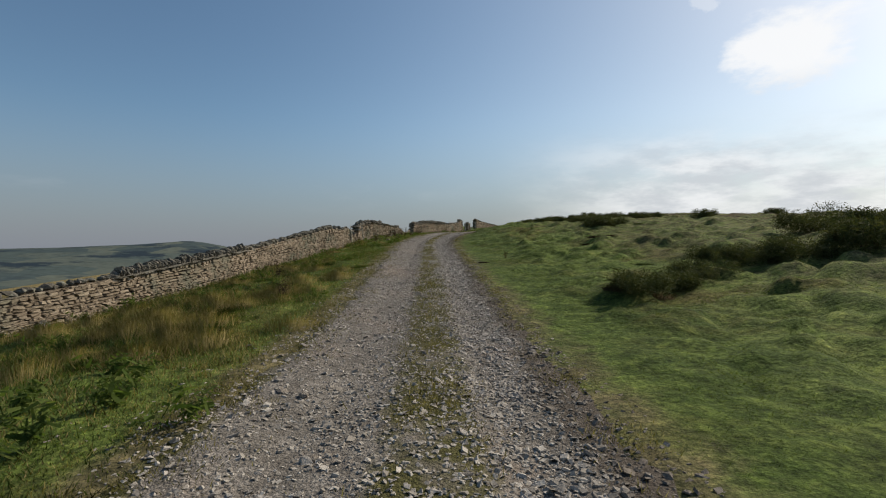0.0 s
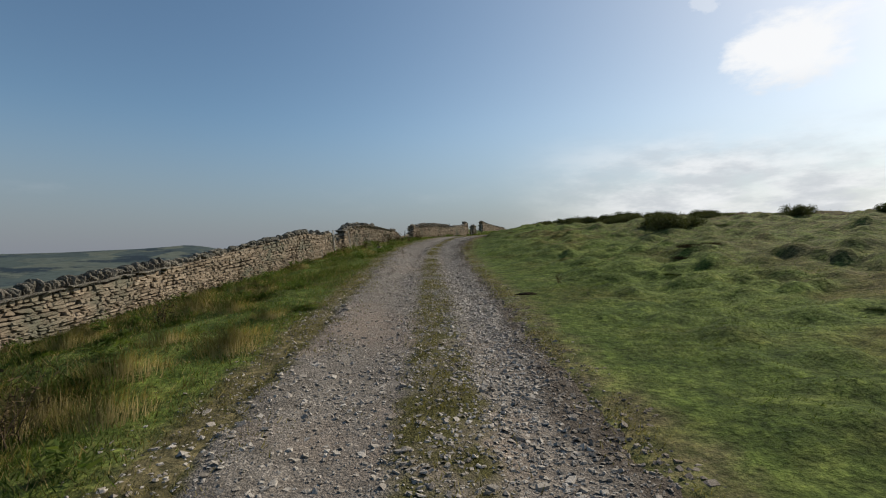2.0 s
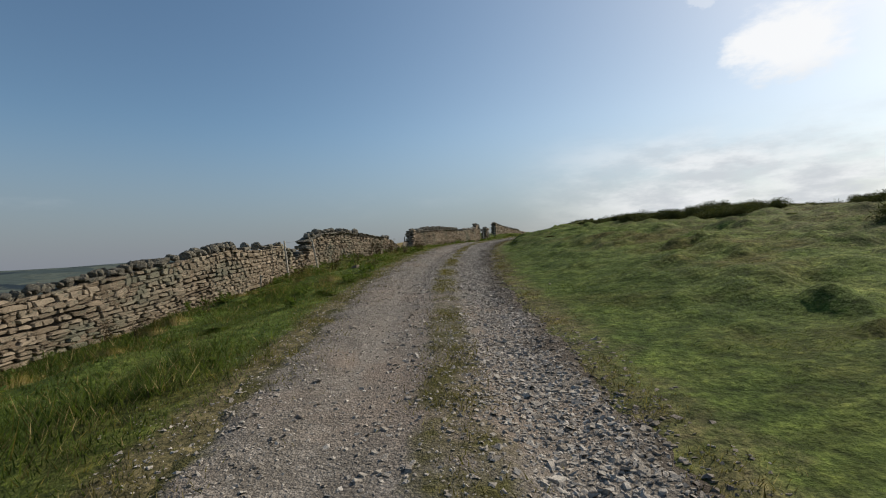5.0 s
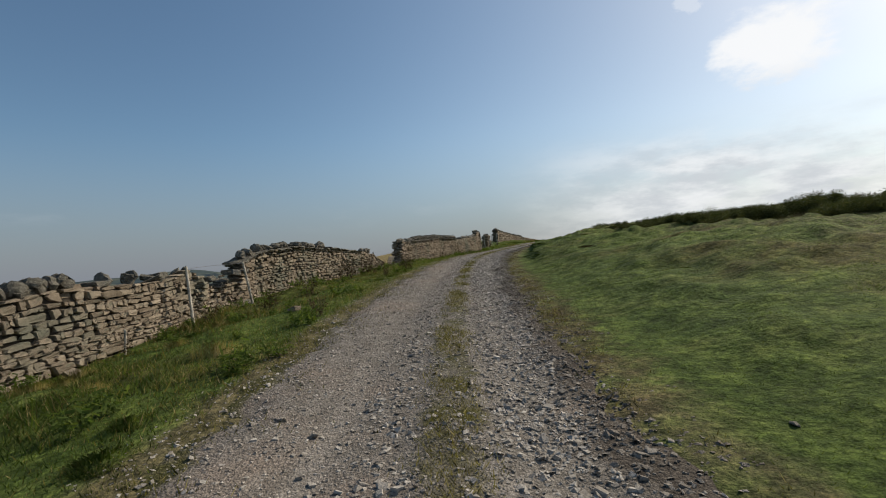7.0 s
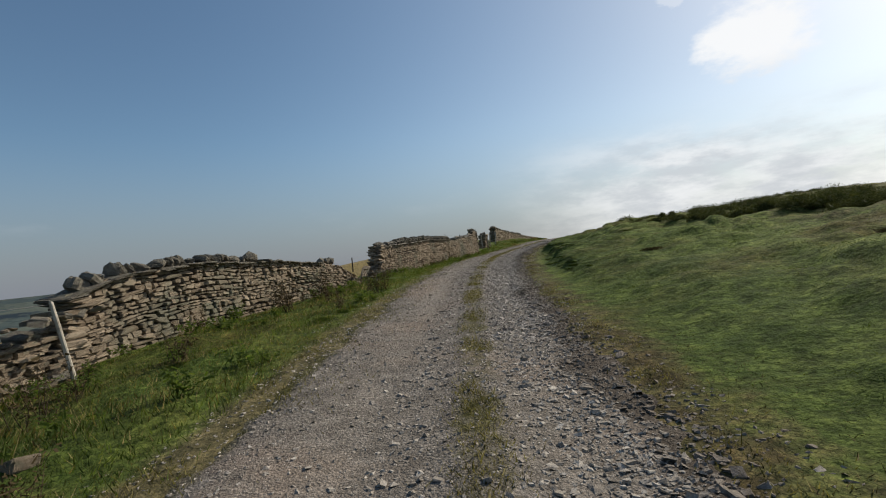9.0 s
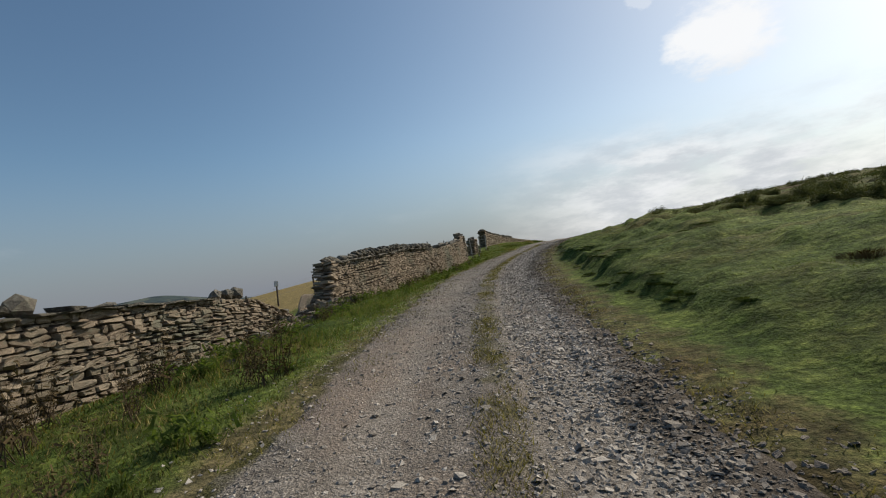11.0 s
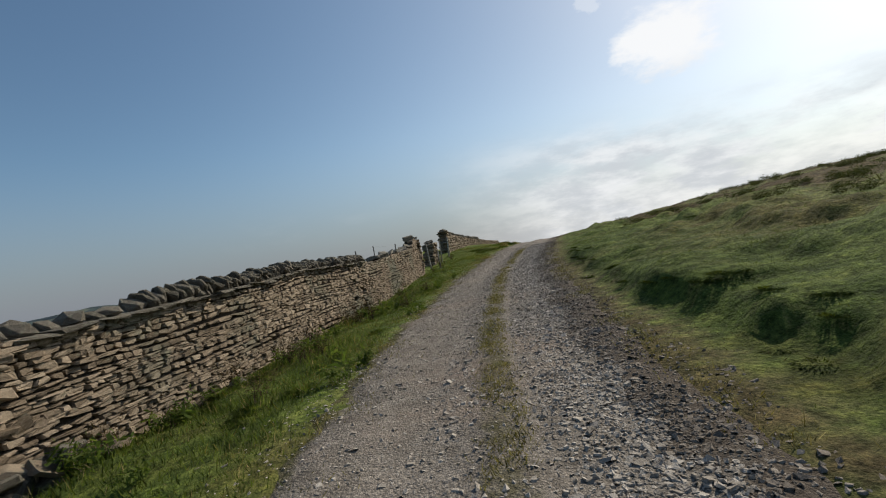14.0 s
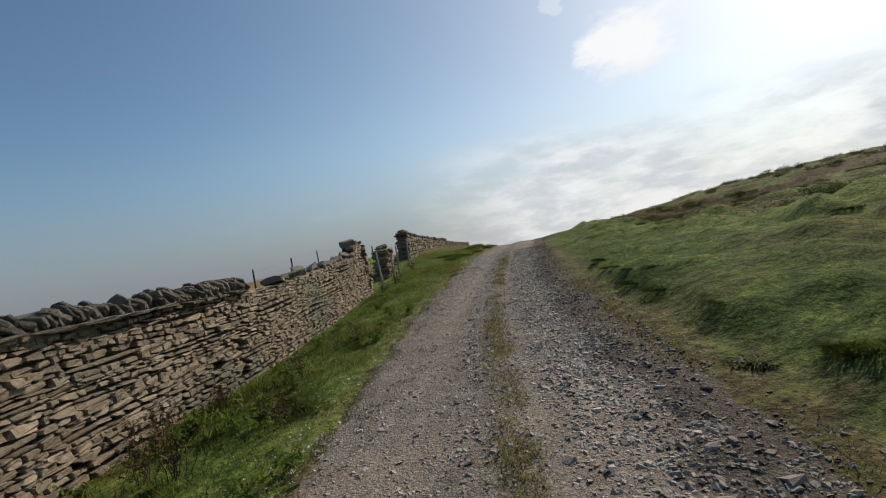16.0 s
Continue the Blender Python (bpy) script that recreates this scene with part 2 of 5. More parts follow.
POST_WOOD = material("weathered_wood", [(0.264, 0.234, 0.192), (0.408, 0.372, 0.312), (0.528, 0.492, 0.426)], 9.0, 0.85, 0.5, 60)
DARK_WOOD = material("dark_fence_wood", [(0.04, 0.032, 0.0256), (0.08, 0.0656, 0.052)], 9.0, 0.85, 0.5, 60)
WHITE_PAINT = material("white_paint", [(0.544, 0.544, 0.528), (0.64, 0.64, 0.624)], 12.0, 0.5, 0.1, 40)
WIRE = material("galvanised_wire", [(0.128, 0.12, 0.112), (0.208, 0.2, 0.192)], 20.0, 0.5, 0.0)
PEAT = material("bare_earth", [(0.024, 0.0176, 0.012), (0.052, 0.0384, 0.0264)], 9.0, 0.95, 0.9, 30)
# distant fields and woods, with the blue-grey of the haze mixed into their colours
HAZED_HILL = material("hazed_hill", [(0.0464, 0.064, 0.0664), (0.064, 0.084, 0.08)], 0.004, 1.0, 0.0,
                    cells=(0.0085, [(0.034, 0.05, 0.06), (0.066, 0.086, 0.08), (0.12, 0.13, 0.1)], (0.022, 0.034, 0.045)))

# ---- shape of the land ----
STEP = 0.25


def along(keys, width=2.0):
    """A smooth curve over y through about the given (y, value) pairs."""
    ys = np.arange(-80, 400, STEP)
    v = np.interp(ys, [k[0] for k in keys], [k[1] for k in keys])
    n = max(1, int(width / STEP))
    ker = np.hanning(2 * n + 3)[1:-1]
    ker /= ker.sum()
    v = np.convolve(np.pad(v, n, mode="edge"), ker, mode="valid")
    return lambda y: np.interp(y, ys, v)


def lattice(seed):
    return np.random.RandomState(seed).rand(256, 256)


LATTICES = [lattice(s) for s in range(8)]


def vnoise(x, y, k=0):
    """Smooth noise from 0 to 1 over the plane, about one unit across."""
    g = LATTICES[k % 8]
    x, y = np.asarray(x, float) + 37.3 * k, np.asarray(y, float) + 11.7 * k
    i, j = np.floor(x).astype(int), np.floor(y).astype(int)
    u, v = x - i, y - j
    u, v = u * u * (3 - 2 * u), v * v * (3 - 2 * v)
    i, j, i1, j1 = i % 256, j % 256, (i + 1) % 256, (j + 1) % 256
    return (g[i, j] * (1 - u) + g[i1, j] * u) * (1 - v) + (g[i, j1] * (1 - u) + g[i1, j1] * u) * v


def fbm(x, y, octaves=4, k=0):
    return sum(vnoise(x * 2**o, y * 2**o, k + o) * 0.5 ** (o + 1) for o in range(octaves))


def sstep(v, lo, hi):
    t = np.clip((v - lo) / (hi - lo), 0, 1)
    return t * t * (3 - 2 * t)


track_x = along([(-80, 0.6), (-10, -0.1), (2.7, -0.23), (6.3, -0.31), (10, -0.38), (15, -0.52), (19, -0.65), (25.5, -0.77), (29, -0.7), (34.8, -0.28), (38, 0.0),
                 (42, 0.5), (46, 1.2), (49, 1.85), (51.4, 2.5), (56.8, 4.1), (61, 5.6), (67, 7.9), (72, 10), (90, 18), (140, 40)])
track_z = along([(-80, -2.5), (-10, -0.15), (0, 0.05), (6, 0.15), (10, 0.45), (14.3, 0.8), (30, 1.9), (43, 2.72), (48.5, 3.0), (55, 3.3), (62, 3.66), (70, 4.14), (77, 4.42),
                 (86, 4.3), (140, 1)])
track_lean = along([(-80, 0), (6, -0.01), (14, -0.03), (30, -0.01), (43, -0.045), (49, 0.0), (55, 0.04), (70, 0.03)])
wall_x = along([(-80, -16), (5, -10.3), (10, -9.7), (14, -9.2), (20, -8.6), (24.5, -8.3), (28.4, -7.5), (31.5, -6.75), (36, -6.3), (41, -5.0), (48, -3.0), (50, -2.3),
                (52.1, -1.55), (55.6, -0.6), (57.7, 0.2), (58.5, 0.5), (61.6, 1.5), (65, 2.62), (68.5, 3.7), (73, 5.15), (80, 7.8), (90, 12.2), (140, 34)], 1.5)
wall_z = along([(-80, -4), (5, -1.0), (10.8, -0.68), (14, -0.45), (17, -0.25), (20, 0.05), (24, 0.4), (27, 0.65), (30, 1.1), (34, 1.6), (37, 2.0), (42, 2.25), (45, 2.25),
                (48, 2.4), (51, 2.6), (57, 2.85), (61, 3.1), (65, 3.5), (68, 3.85), (73, 4.46), (80, 4.86), (90, 4.7), (140, 1)])
late = along([(-80, 0), (18, 0), (28, 1), (400, 1)])
bank = along([(-80, 0), (37, 0), (41, 1), (57, 1), (62, 0.3), (66, 0), (400, 0)])
crest = along([(-80, 0), (55, 0), (65, 1), (400, 1)])
HALF = 1.3
RISE_D = np.array([(1.3, 0), (2.5, 0.1), (4, 0.2), (8, 0.5), (12, 0.95), (16, 1.5), (22, 2.0), (28, 2.2), (40, 1.9), (60, 0.2), (100, -6), (400, -40)])
RISE_A = np.array([(1.3, 0), (4.3, 0.03), (6.5, 0.38), (9, 0.8), (12, 1.12), (17, 1.5), (22, 1.65), (28, 1.72), (40, 1.5), (60, 0.0), (100, -6), (400, -40)])
RISE_B = np.array([(1.3, 0), (2.3, 0.06), (3.2, 0.28), (4.5, 0.5), (8, 0.93), (12, 1.19), (16, 1.32), (22, 1.43), (28, 1.52), (40, 1.5), (60, 0.1), (100, -6), (400, -40)])
RISE_C = np.array([(1.3, 0), (2.3, 0.03), (2.45, 0.08), (2.72, 0.34), (3.1, 0.44), (4.5, 0.6), (8, 0.93), (12, 1.19), (16, 1.32), (22, 1.43), (28, 1.52), (40, 1.5), (60, 0.1), (100, -6), (400, -40)])


def land(x, y):
    """Height of the land without its small bumps."""
    x, y = np.broadcast_arrays(np.asarray(x, float), np.asarray(y, float))
    u, zt, lean = x - track_x(y), track_z(y), track_lean(y)
    on = zt + np.clip(u, -HALF, HALF) * lean
    w = wall_x(y) - track_x(y) - 0.25
    f = np.clip((-HALF - u) / np.maximum(-HALF - w, 0.5), 0, 1)
    left = on + (wall_z(y) - on) * f ** 1.25
    d = np.maximum(w - u, 0)
    field = 2.3 + 0.137 * (x + 8.6) + 0.063 * (y - 58) - 0.25 * (1 - sstep(y, 34, 62)) * np.maximum(d - 4, 0)
    field = np.minimum(field, 4.85) - 0.09 * np.maximum(y - 88, 0)
    left = left + (field - left) * sstep(d, 0.2, 3.0)
    a, b, d_ = (np.interp(u, r[:, 0], r[:, 1]) for r in (RISE_A, RISE_B, RISE_D))
    rug = 0.62 + 0.7 * (vnoise(x * 0.25 + 8, y * 0.7, 6) - 0.35)
    wander = 0.1 + 0.5 * sstep(y, 46, 52) + 0.3 * (vnoise(y * 1.15, x * 0.1, 1) - 0.5) + (0.55 * (fbm(x * 0.2 + 5, y * 0.8, 3, 3) - 0.45) + 0.14 * (fbm(x * 2.2, y * 2.2, 2, 5) - 0.375)) * sstep(u, 1.6, 2.4)
    c = b + (np.interp(u + wander, RISE_C[:, 0], RISE_C[:, 1]) - b) * np.where(u < 6, rug, 1)
    ledge = u + 1.1 * (vnoise(x * 0.15, y * 0.5, 5) - 0.5) + 0.4 * (vnoise(x * 0.3, y * 1.4, 6) - 0.5)
    c = c + 0.13 * (sstep(ledge, 4.5, 4.8) - sstep(u, 5, 9)) * sstep(vnoise(x * 0.1, y * 0.28, 4), 0.3, 0.5)
    l, k, q = late(y), bank(y), crest(y)
    rough_ = 0.5 * (fbm(x * 0.35, y * 0.35, 3, 0) - 0.44)
    wave = 2 * np.pi * (b + rough_) / 0.27
    b = b + l * 0.022 * (np.sin(wave) + 0.35 * np.sin(2 * wave)) * sstep(u, 2.6, 4) * (1 - sstep(u, 11, 18)) * sstep(vnoise(x * 0.3, y * 0.3, 2), 0.3, 0.7)
    right = on + a * (1 - l) + ((b * (1 - k) + c * k) * (1 - q) + d_ * q) * l
    near = np.where(u < -HALF, left, right)
    r = np.hypot(x, y - 40)
    az = np.degrees(np.arctan2(x, y - 40))
    top = np.interp(az, [-180, -60, -47, -42, -38, -34, -30.5, -28.5, -27, -24.7, -22, -15, 0, 180], [0.6, 0.3, -0.05, -0.02, 0.08, 0.32, 0.55, 0.84, 0.72, 0.2, -0.35, -1, -3, -3])
    hills = 4.0 + r * (np.tan(np.radians(top)) + 0.006 * (fbm(az * 0.22, r * 0.0 + 1.0, 4, 2) - 0.47))
    far = -75 + (hills + 75) * sstep(r, 1150, 2300)
    far = far + 34 * (fbm(x * 0.0026, y * 0.0026, 4, 1) - 0.47) * sstep(r, 300, 900) * (1 - sstep(r, 1900, 2300))
    return near + (far - near) * sstep(r, 70, 260)


def hummocks(x, y, size, k):
    """Rounded mounds strewn over the plane, each from 0 at its rim to 1 at the most on its crown."""
    i, j = np.floor(x / size).astype(int), np.floor(y / size).astype(int)
    a, b, c, d = (LATTICES[(k + q) % 8] for q in range(4))
    h = np.zeros(np.shape(x))
    for di in (-1, 0, 1):
        for dj in (-1, 0, 1):
            p, q = (i + di) % 256, (j + dj) % 256
            dx, dy = x - (i + di + a[p, q]) * size, y - (j + dj + b[p, q]) * size
            rad = size * (0.35 + 0.4 * c[p, q])
            h = np.maximum(h, (np.maximum(0, 1 - (dx * dx + dy * dy) / rad**2)) ** 0.8 * np.maximum(0, d[p, q] - 0.25) / 0.75)
    return h


def bumps(x, y):
    """Tussocks and hollows of rough pasture, from the verge outwards."""
    u = x - track_x(y)
    w = wall_x(y) - track_x(y)
    right, left = sstep(u, 1.6, 4.5) * (1 - 0.5 * bank(y) * (1 - sstep(u, 3.5, 6))), sstep(-u, 1.6, 3.0) * (1 - 0.7 * sstep(w - u, -1, 0))
    lumps = sstep(vnoise(x * 0.75, y * 0.75, 5), 0.52, 0.9)
    fade = 1 - sstep(np.hypot(x, y - 40), 90, 200)
    ridge = 1 - np.abs(2 * fbm(x * 0.95, y * 0.8, 2, 7) / 0.75 - 1)
    rough_from = np.interp(y, [0, 20, 27, 38, 44, 60], [2.3, 2.9, 4.2, 4.2, 3.2, 3.2])
    knolls = sstep(u, rough_from, rough_from + 1.2) * (np.interp(y, [0, 24, 32], [0.17, 0.17, 0.12]) * hummocks(x, y, 0.62, 1) + 0.13 * hummocks(x, y, 1.5, 4) * sstep(vnoise(x * 0.22, y * 0.22, 3), 0.3, 0.6))
    knolls = knolls + 0.06 * hummocks(x, y, 0.45, 2) * sstep(u, 1.9, 2.7) * (1 - sstep(u, 5, 8))
    knolls = knolls + 0.11 * bank(y) * hummocks(x, y, 0.5, 5) * sstep(u, 1.95, 2.5) * (1 - sstep(u, 3.2, 4.2))
    knolls = knolls + 0.07 * hummocks(x, y, 0.75, 6) * sstep(-u, 2.0, 3.0) * (1 - sstep(w - u, -0.8, -0.2))
    fine_ = 1.2 * (fbm(x * 1.7, y * 1.5, 2, 3) - 0.375) + 0.7 * (sstep(ridge, 0.45, 0.95) - 0.4)
    return fade * (right * (0.085 * fine_ + 0.14 * lumps + 0.14 * (fbm(x * 0.5, y * 0.5, 4, 2) - 0.5) + 0.1 * sstep(vnoise(x * 1.9, y * 1.4, 7), 0.55, 0.95) * sstep(vnoise(x * 0.3, y * 0.3, 4), 0.35, 0.6)) + left * (0.10 * lumps + 0.10 * (fbm(x * 0.8, y * 0.8, 4, 6) - 0.5)) + knolls + 0.02 * (fbm(x * 2, y * 2, 3, 1) - 0.5))


reach_left = along([(-80, 0.25), (16, 0.22), (24, 0.38), (31, 0.5), (39, 0.32), (46, 0.25), (54, 0.4), (62, 0.52), (80, 0.4)])
reach_right = along([(-80, 0.2), (8, 0.2), (14, 0.05), (30, 0.0), (42, 0.05), (50, 0.22), (62, 0.25)])


def beside(u, y):
    """How far out from the middle a place lies, counted as if both sides of the track were alike."""
    return np.where(u < 0, -u - reach_left(y), u - reach_right(y))


def ground_height(x, y):
    x, y = np.broadcast_arrays(np.asarray(x, float), np.asarray(y, float))
    return land(x, y) + bumps(x, y) - 0.06 * (1 - sstep(beside(x - track_x(y), y), 0.95, 1.45))


QUICK = (-14.0, -2.0, 0.125)
QX, QY = np.meshgrid(np.arange(384), np.arange(752))
QUICK_Z = ground_height(QUICK[0] + QX * QUICK[2], QUICK[1] + QY * QUICK[2])


def quick_height(x, y):
    """The ground's height read off a fine lattice, for the many small blades and stones near the track."""
    a, b = np.clip((x - QUICK[0]) / QUICK[2], 0, 382.99), np.clip((y - QUICK[1]) / QUICK[2], 0, 750.99)
    i, j = a.astype(int), b.astype(int)
    u, v = a - i, b - j
    return (QUICK_Z[j, i] * (1 - u) + QUICK_Z[j, i + 1] * u) * (1 - v) + (QUICK_Z[j + 1, i] * (1 - u) + QUICK_Z[j + 1, i + 1] * u) * v


def strip_amount(u, y):
    """How far the grassy crown between the wheel ruts covers the track."""
    mid = np.interp(y, [0, 15, 28, 40, 55, 70], [0.2, 0.12, 0.05, 0.0, -0.1, -0.1])
    half = np.interp(y, [0, 14, 25, 35, 60], [0.36, 0.33, 0.23, 0.17, 0.16])
    return 1 - sstep(np.abs(u - mid), half * 0.6, half * 1.5)


def soil_amount(u, y):
    """How far dark soil shows among the stones, mostly along the uphill edge."""
    return np.clip(sstep(u + 0.35 * (vnoise(u * 2 + 40, y * 0.8, 4) - 0.5) + 0.16 * sstep(y, 18, 28), 0.78, 1.3), 0, 1)


def track_height(x, y):
    x, y = np.broadcast_arrays(np.asarray(x, float), np.asarray(y, float))
    u = x - track_x(y)
    ruts = -0.035 * np.exp(-((u - 0.72) / 0.3) ** 2) - 0.03 * np.exp(-((u + 0.68) / 0.3) ** 2) + 0.025 * strip_amount(u, y)
    rim = beside(u, y) + np.where(u < 0, 0.8, 0.4) * (fbm(x * 1.1, y * 1.1, 4, 3) - 0.45) + np.where(u < 0, 0.9, 0.5) * (fbm(x * 4.0, y * 4.0, 3, 6) - 0.44)
    return land(x, y) + ruts + 0.03 * (fbm(x * 3, y * 3, 4, 4) - 0.5) - 0.085 * sstep(rim, 0.95, 1.75)


def mesh_from(name, verts, faces, mat, smooth=False):
    """A mesh from arrays of places and of faces with one number of corners."""
    me = bpy.data.meshes.new(name)
    verts, faces = np.asarray(verts, np.float32), np.asarray(faces, np.int32)
    k = faces.shape[1]
    me.vertices.add(len(verts))
    me.vertices.foreach_set("co", verts.ravel())
    me.loops.add(faces.size)
    me.loops.foreach_set("vertex_index", faces.ravel())
    me.polygons.add(len(faces))
    me.polygons.foreach_set("loop_start", np.arange(0, faces.size, k, dtype=np.int32))
    me.update(calc_edges=True)
    me.polygons.foreach_set("use_smooth", np.full(len(faces), smooth))
    me.materials.append(mat)
    return me


def add_mask(me, name, values):
    me.attributes.new(name, "FLOAT", "POINT").data.foreach_set("value", np.asarray(values, np.float32))


def grid(xs, ys, height):
    X, Y = np.meshgrid(xs, ys)
    V = np.stack([X, Y, height(X, Y)], -1).reshape(-1, 3)
    n, m = len(xs), len(ys)
    i = (np.arange(m - 1)[:, None] * n + np.arange(n - 1)).ravel()
    return V, np.stack([i, i + 1, i + n + 1, i + n], 1)


def spread(lo, hi, step, reach, ratio=1.16):
    """Evenly spaced lines from lo to hi, then wider and wider ones out to +-reach."""
    mid = np.arange(lo, hi + step / 2, step)
    up, down, s = [hi], [lo], step
    while up[-1] < reach:
        s = min(s * ratio, 120)
        up.append(up[-1] + s)
    s = step
    while down[-1] > -reach:
        s = min(s * ratio, 120)
        down.append(down[-1] - s)
    return np.r_[down[:0:-1], mid, up[1:]]


edge_of_heath = along([(-80, 15), (20, 17), (30, 13.5), (38, 9), (43, 6.2), (52, 5.4), (60, 5.2), (75, 5.0), (100, 5.0)])


def build_ground():
    xs = spread(-12, 17, 0.2, 4200)
    xs = np.union1d(xs[(xs < 0.4) | (xs > 9.1)], np.arange(0.5, 9.05, 0.12))
    V, F = grid(xs, spread(0, 72, 0.15, 4200), ground_height)
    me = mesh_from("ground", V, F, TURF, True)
    x, y = V[:, 0], V[:, 1]
    u = x - track_x(y)
    w = wall_x(y) - track_x(y)
    dry = np.where(u < 0, (0.85 - 0.45 * sstep(y, 34, 44)) * (1 - sstep(beside(u, y), 1.25, 1.9)), 0.62 * (1 - sstep(beside(u, y), 1.3, 2.4))) + 0.46 * sstep(u, 3.5, 8) + 0.16 * (u < 0) * (1 - 0.8 * sstep(y, 36, 46))
    add_mask(me, "dry", dry)
    add_mask(me, "straw", 1.2 * sstep(w - u, 3.5, 6) * sstep(y, 38, 48))
    # turf painted darker near the track, in place of shadows among the blades
    add_mask(me, "lush_shade", 0.5 * sstep(beside(u, y), 1.2, 1.7) * (1 - sstep(u, 3.5, 6.5)) * np.where(u > 0, 1, 0.45 + 0.4 * sstep(y, 8, 16)) * sstep(u - w, -0.4, 0.4))
    add_mask(me, "heather", 0.5 * (1 - sstep(u, 1.5, 2.3)) * sstep(u, 0.9, 1.2) * sstep(y, 20, 30) + 0.95 * sstep(u, edge_of_heath(y) - 1, edge_of_heath(y) + 2.5) * sstep(fbm(x * 0.31 + 0.8 * fbm(y * 0.4, x * 0.3, 3, 2), y * 0.29 + 0.9 * fbm(x * 0.35, y * 0.3, 3, 5), 4, 6), 0.33, 0.6) * (1 - 0.35 * sstep(u, 12, 20)))
    # land past 230 m takes the colours that have haze painted in
    me.materials.append(HAZED_HILL)
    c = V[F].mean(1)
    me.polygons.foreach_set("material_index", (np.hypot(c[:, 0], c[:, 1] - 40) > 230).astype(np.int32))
    ob = tagged(new("ground", me), "rough green hill pasture with tussocks and drier edges", "ground", kind="structure")
    return ob


def build_track():
    us, ys = np.arange(-2.34, 1.99, 0.09), np.arange(-6, 90, 0.1)
    V, F = grid(us, ys, lambda U, Y: 0 * U)
    V[:, 0] += track_x(V[:, 1])
    V[:, 2] = track_height(V[:, 0], V[:, 1])
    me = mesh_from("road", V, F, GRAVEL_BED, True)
    add_mask(me, "strip", strip_amount(V[:, 0] - track_x(V[:, 1]), V[:, 1]) * (0.52 + 0.12 * (1 - sstep(V[:, 1], 12, 22))) * (1 - 0.12 * sstep(V[:, 1], 20, 38)) + 0.75 * sstep(beside(V[:, 0] - track_x(V[:, 1]), V[:, 1]), 0.95, 1.25))
    uu = V[:, 0] - track_x(V[:, 1])
    add_mask(me, "soil", 0.85 * soil_amount(uu, V[:, 1]))
    streak = fbm(uu * 5, V[:, 1] * 0.25, 3, 5)
    add_mask(me, "packed", 0.75 * np.maximum(np.exp(-(((uu + 0.72) / 0.3) ** 2)), 0.7 * np.exp(-(((uu - 0.6) / 0.2) ** 2))) * sstep(streak, 0.3, 0.55) * (0.35 + 0.65 * sstep(V[:, 1], 10, 22)))
    return tagged(new("road", me), "pale stony gravel track with two wheel ruts and a grassy crown", "track", kind="structure")


build_ground()
ROAD = build_track()

# ---- dry stone walls ----
def unit_stone(seed, worn=0.16):
    """A rough stone, about 1 m each way about its middle: an outline of eight corners with chamfered face and back."""
    r = np.random.RandomState(seed)
    base = np.array([(-0.5, -0.3), (-0.38, -0.5), (0.36, -0.5), (0.5, -0.32), (0.5, 0.3), (0.37, 0.5), (-0.36, 0.5), (-0.5, 0.32)])
    base = base + r.uniform(-worn, worn, base.shape) * (0.9, 1.0)
    base[:, 1] *= 1 - r.uniform(-0.55, 0.55) * base[:, 0]
    base[:, 1] += r.uniform(-0.25, 0.25) * base[:, 0]
    rings = []
    for y, s in ((-0.5, 0.86), (-0.4, 1.0), (0.5, 0.95)):
        p = base * s + r.uniform(-0.035, 0.035, base.shape)
        rings.append(np.c_[p[:, 0], np.full(8, y) + r.uniform(-0.05, 0.05, 8), p[:, 1]])
    V = np.concatenate(rings)
    tri = []
    for k in range(2):
        for i in range(8):
            a, b, c, d = k * 8 + i, k * 8 + (i + 1) % 8, k * 8 + 8 + (i + 1) % 8, k * 8 + 8 + i
            tri += [(a, b, c), (a, c, d)]
    for i in range(1, 7):
        tri += [(0, i + 1, i), (16, 16 + i, 17 + i)]
    return V, np.array(tri)


def boulder(seed):
    """A knobbly stone about 1 m across, flat-faced but with no square corners."""
    bm = bmesh.new()
    bmesh.ops.create_icosphere(bm, subdivisions=1, radius=0.5)
    r = np.random.RandomState(seed)
    cuts = [(Vector(r.normal(0, 1, 3)).normalized(), r.uniform(0.28, 0.42)) for _ in range(6)]
    for v in bm.verts:
        v.co *= r.uniform(0.9, 1.12)
        for n, d in cuts:
            over = v.co.dot(n) - d
            if over > 0:
                v.co -= n * over
    V = np.array([v.co[:] for v in bm.verts])
    bm.verts.index_update()
    F = np.array([[v.index for v in f.verts] for f in bm.faces])
    bm.free()
    return V, F


def cope_slab(seed):
    """A thin slab on edge, 1 m each way about its middle: flat below, round and broken above, thin along x."""
    r = np.random.RandomState(500 + seed)
    a = np.radians([-128, -52, -18, 18, 50, 78, 104, 134, 164, 198])
    rad = np.array([0.64, 0.64, 0.5, 0.5, 0.52, 0.5, 0.5, 0.52, 0.5, 0.5]) * r.uniform(0.72, 1.12, 10)
    p = np.stack([rad * np.cos(a), rad * np.sin(a)], 1)
    V = np.concatenate([np.c_[np.full(10, x) + r.uniform(-0.09, 0.09, 10), p * s] for x, s in ((-0.5, 0.84), (-0.26, 1.0), (0.26, 0.98), (0.5, 0.8))])
    tri = []
    for k in range(3):
        for i in range(10):
            q, t = k * 10 + i, k * 10 + (i + 1) % 10
            tri += [(q, t, t + 10), (q, t + 10, q + 10)]
    for i in range(1, 9):
        tri += [(0, i + 1, i), (30, 30 + i, 31 + i)]
    return V, np.array(tri)


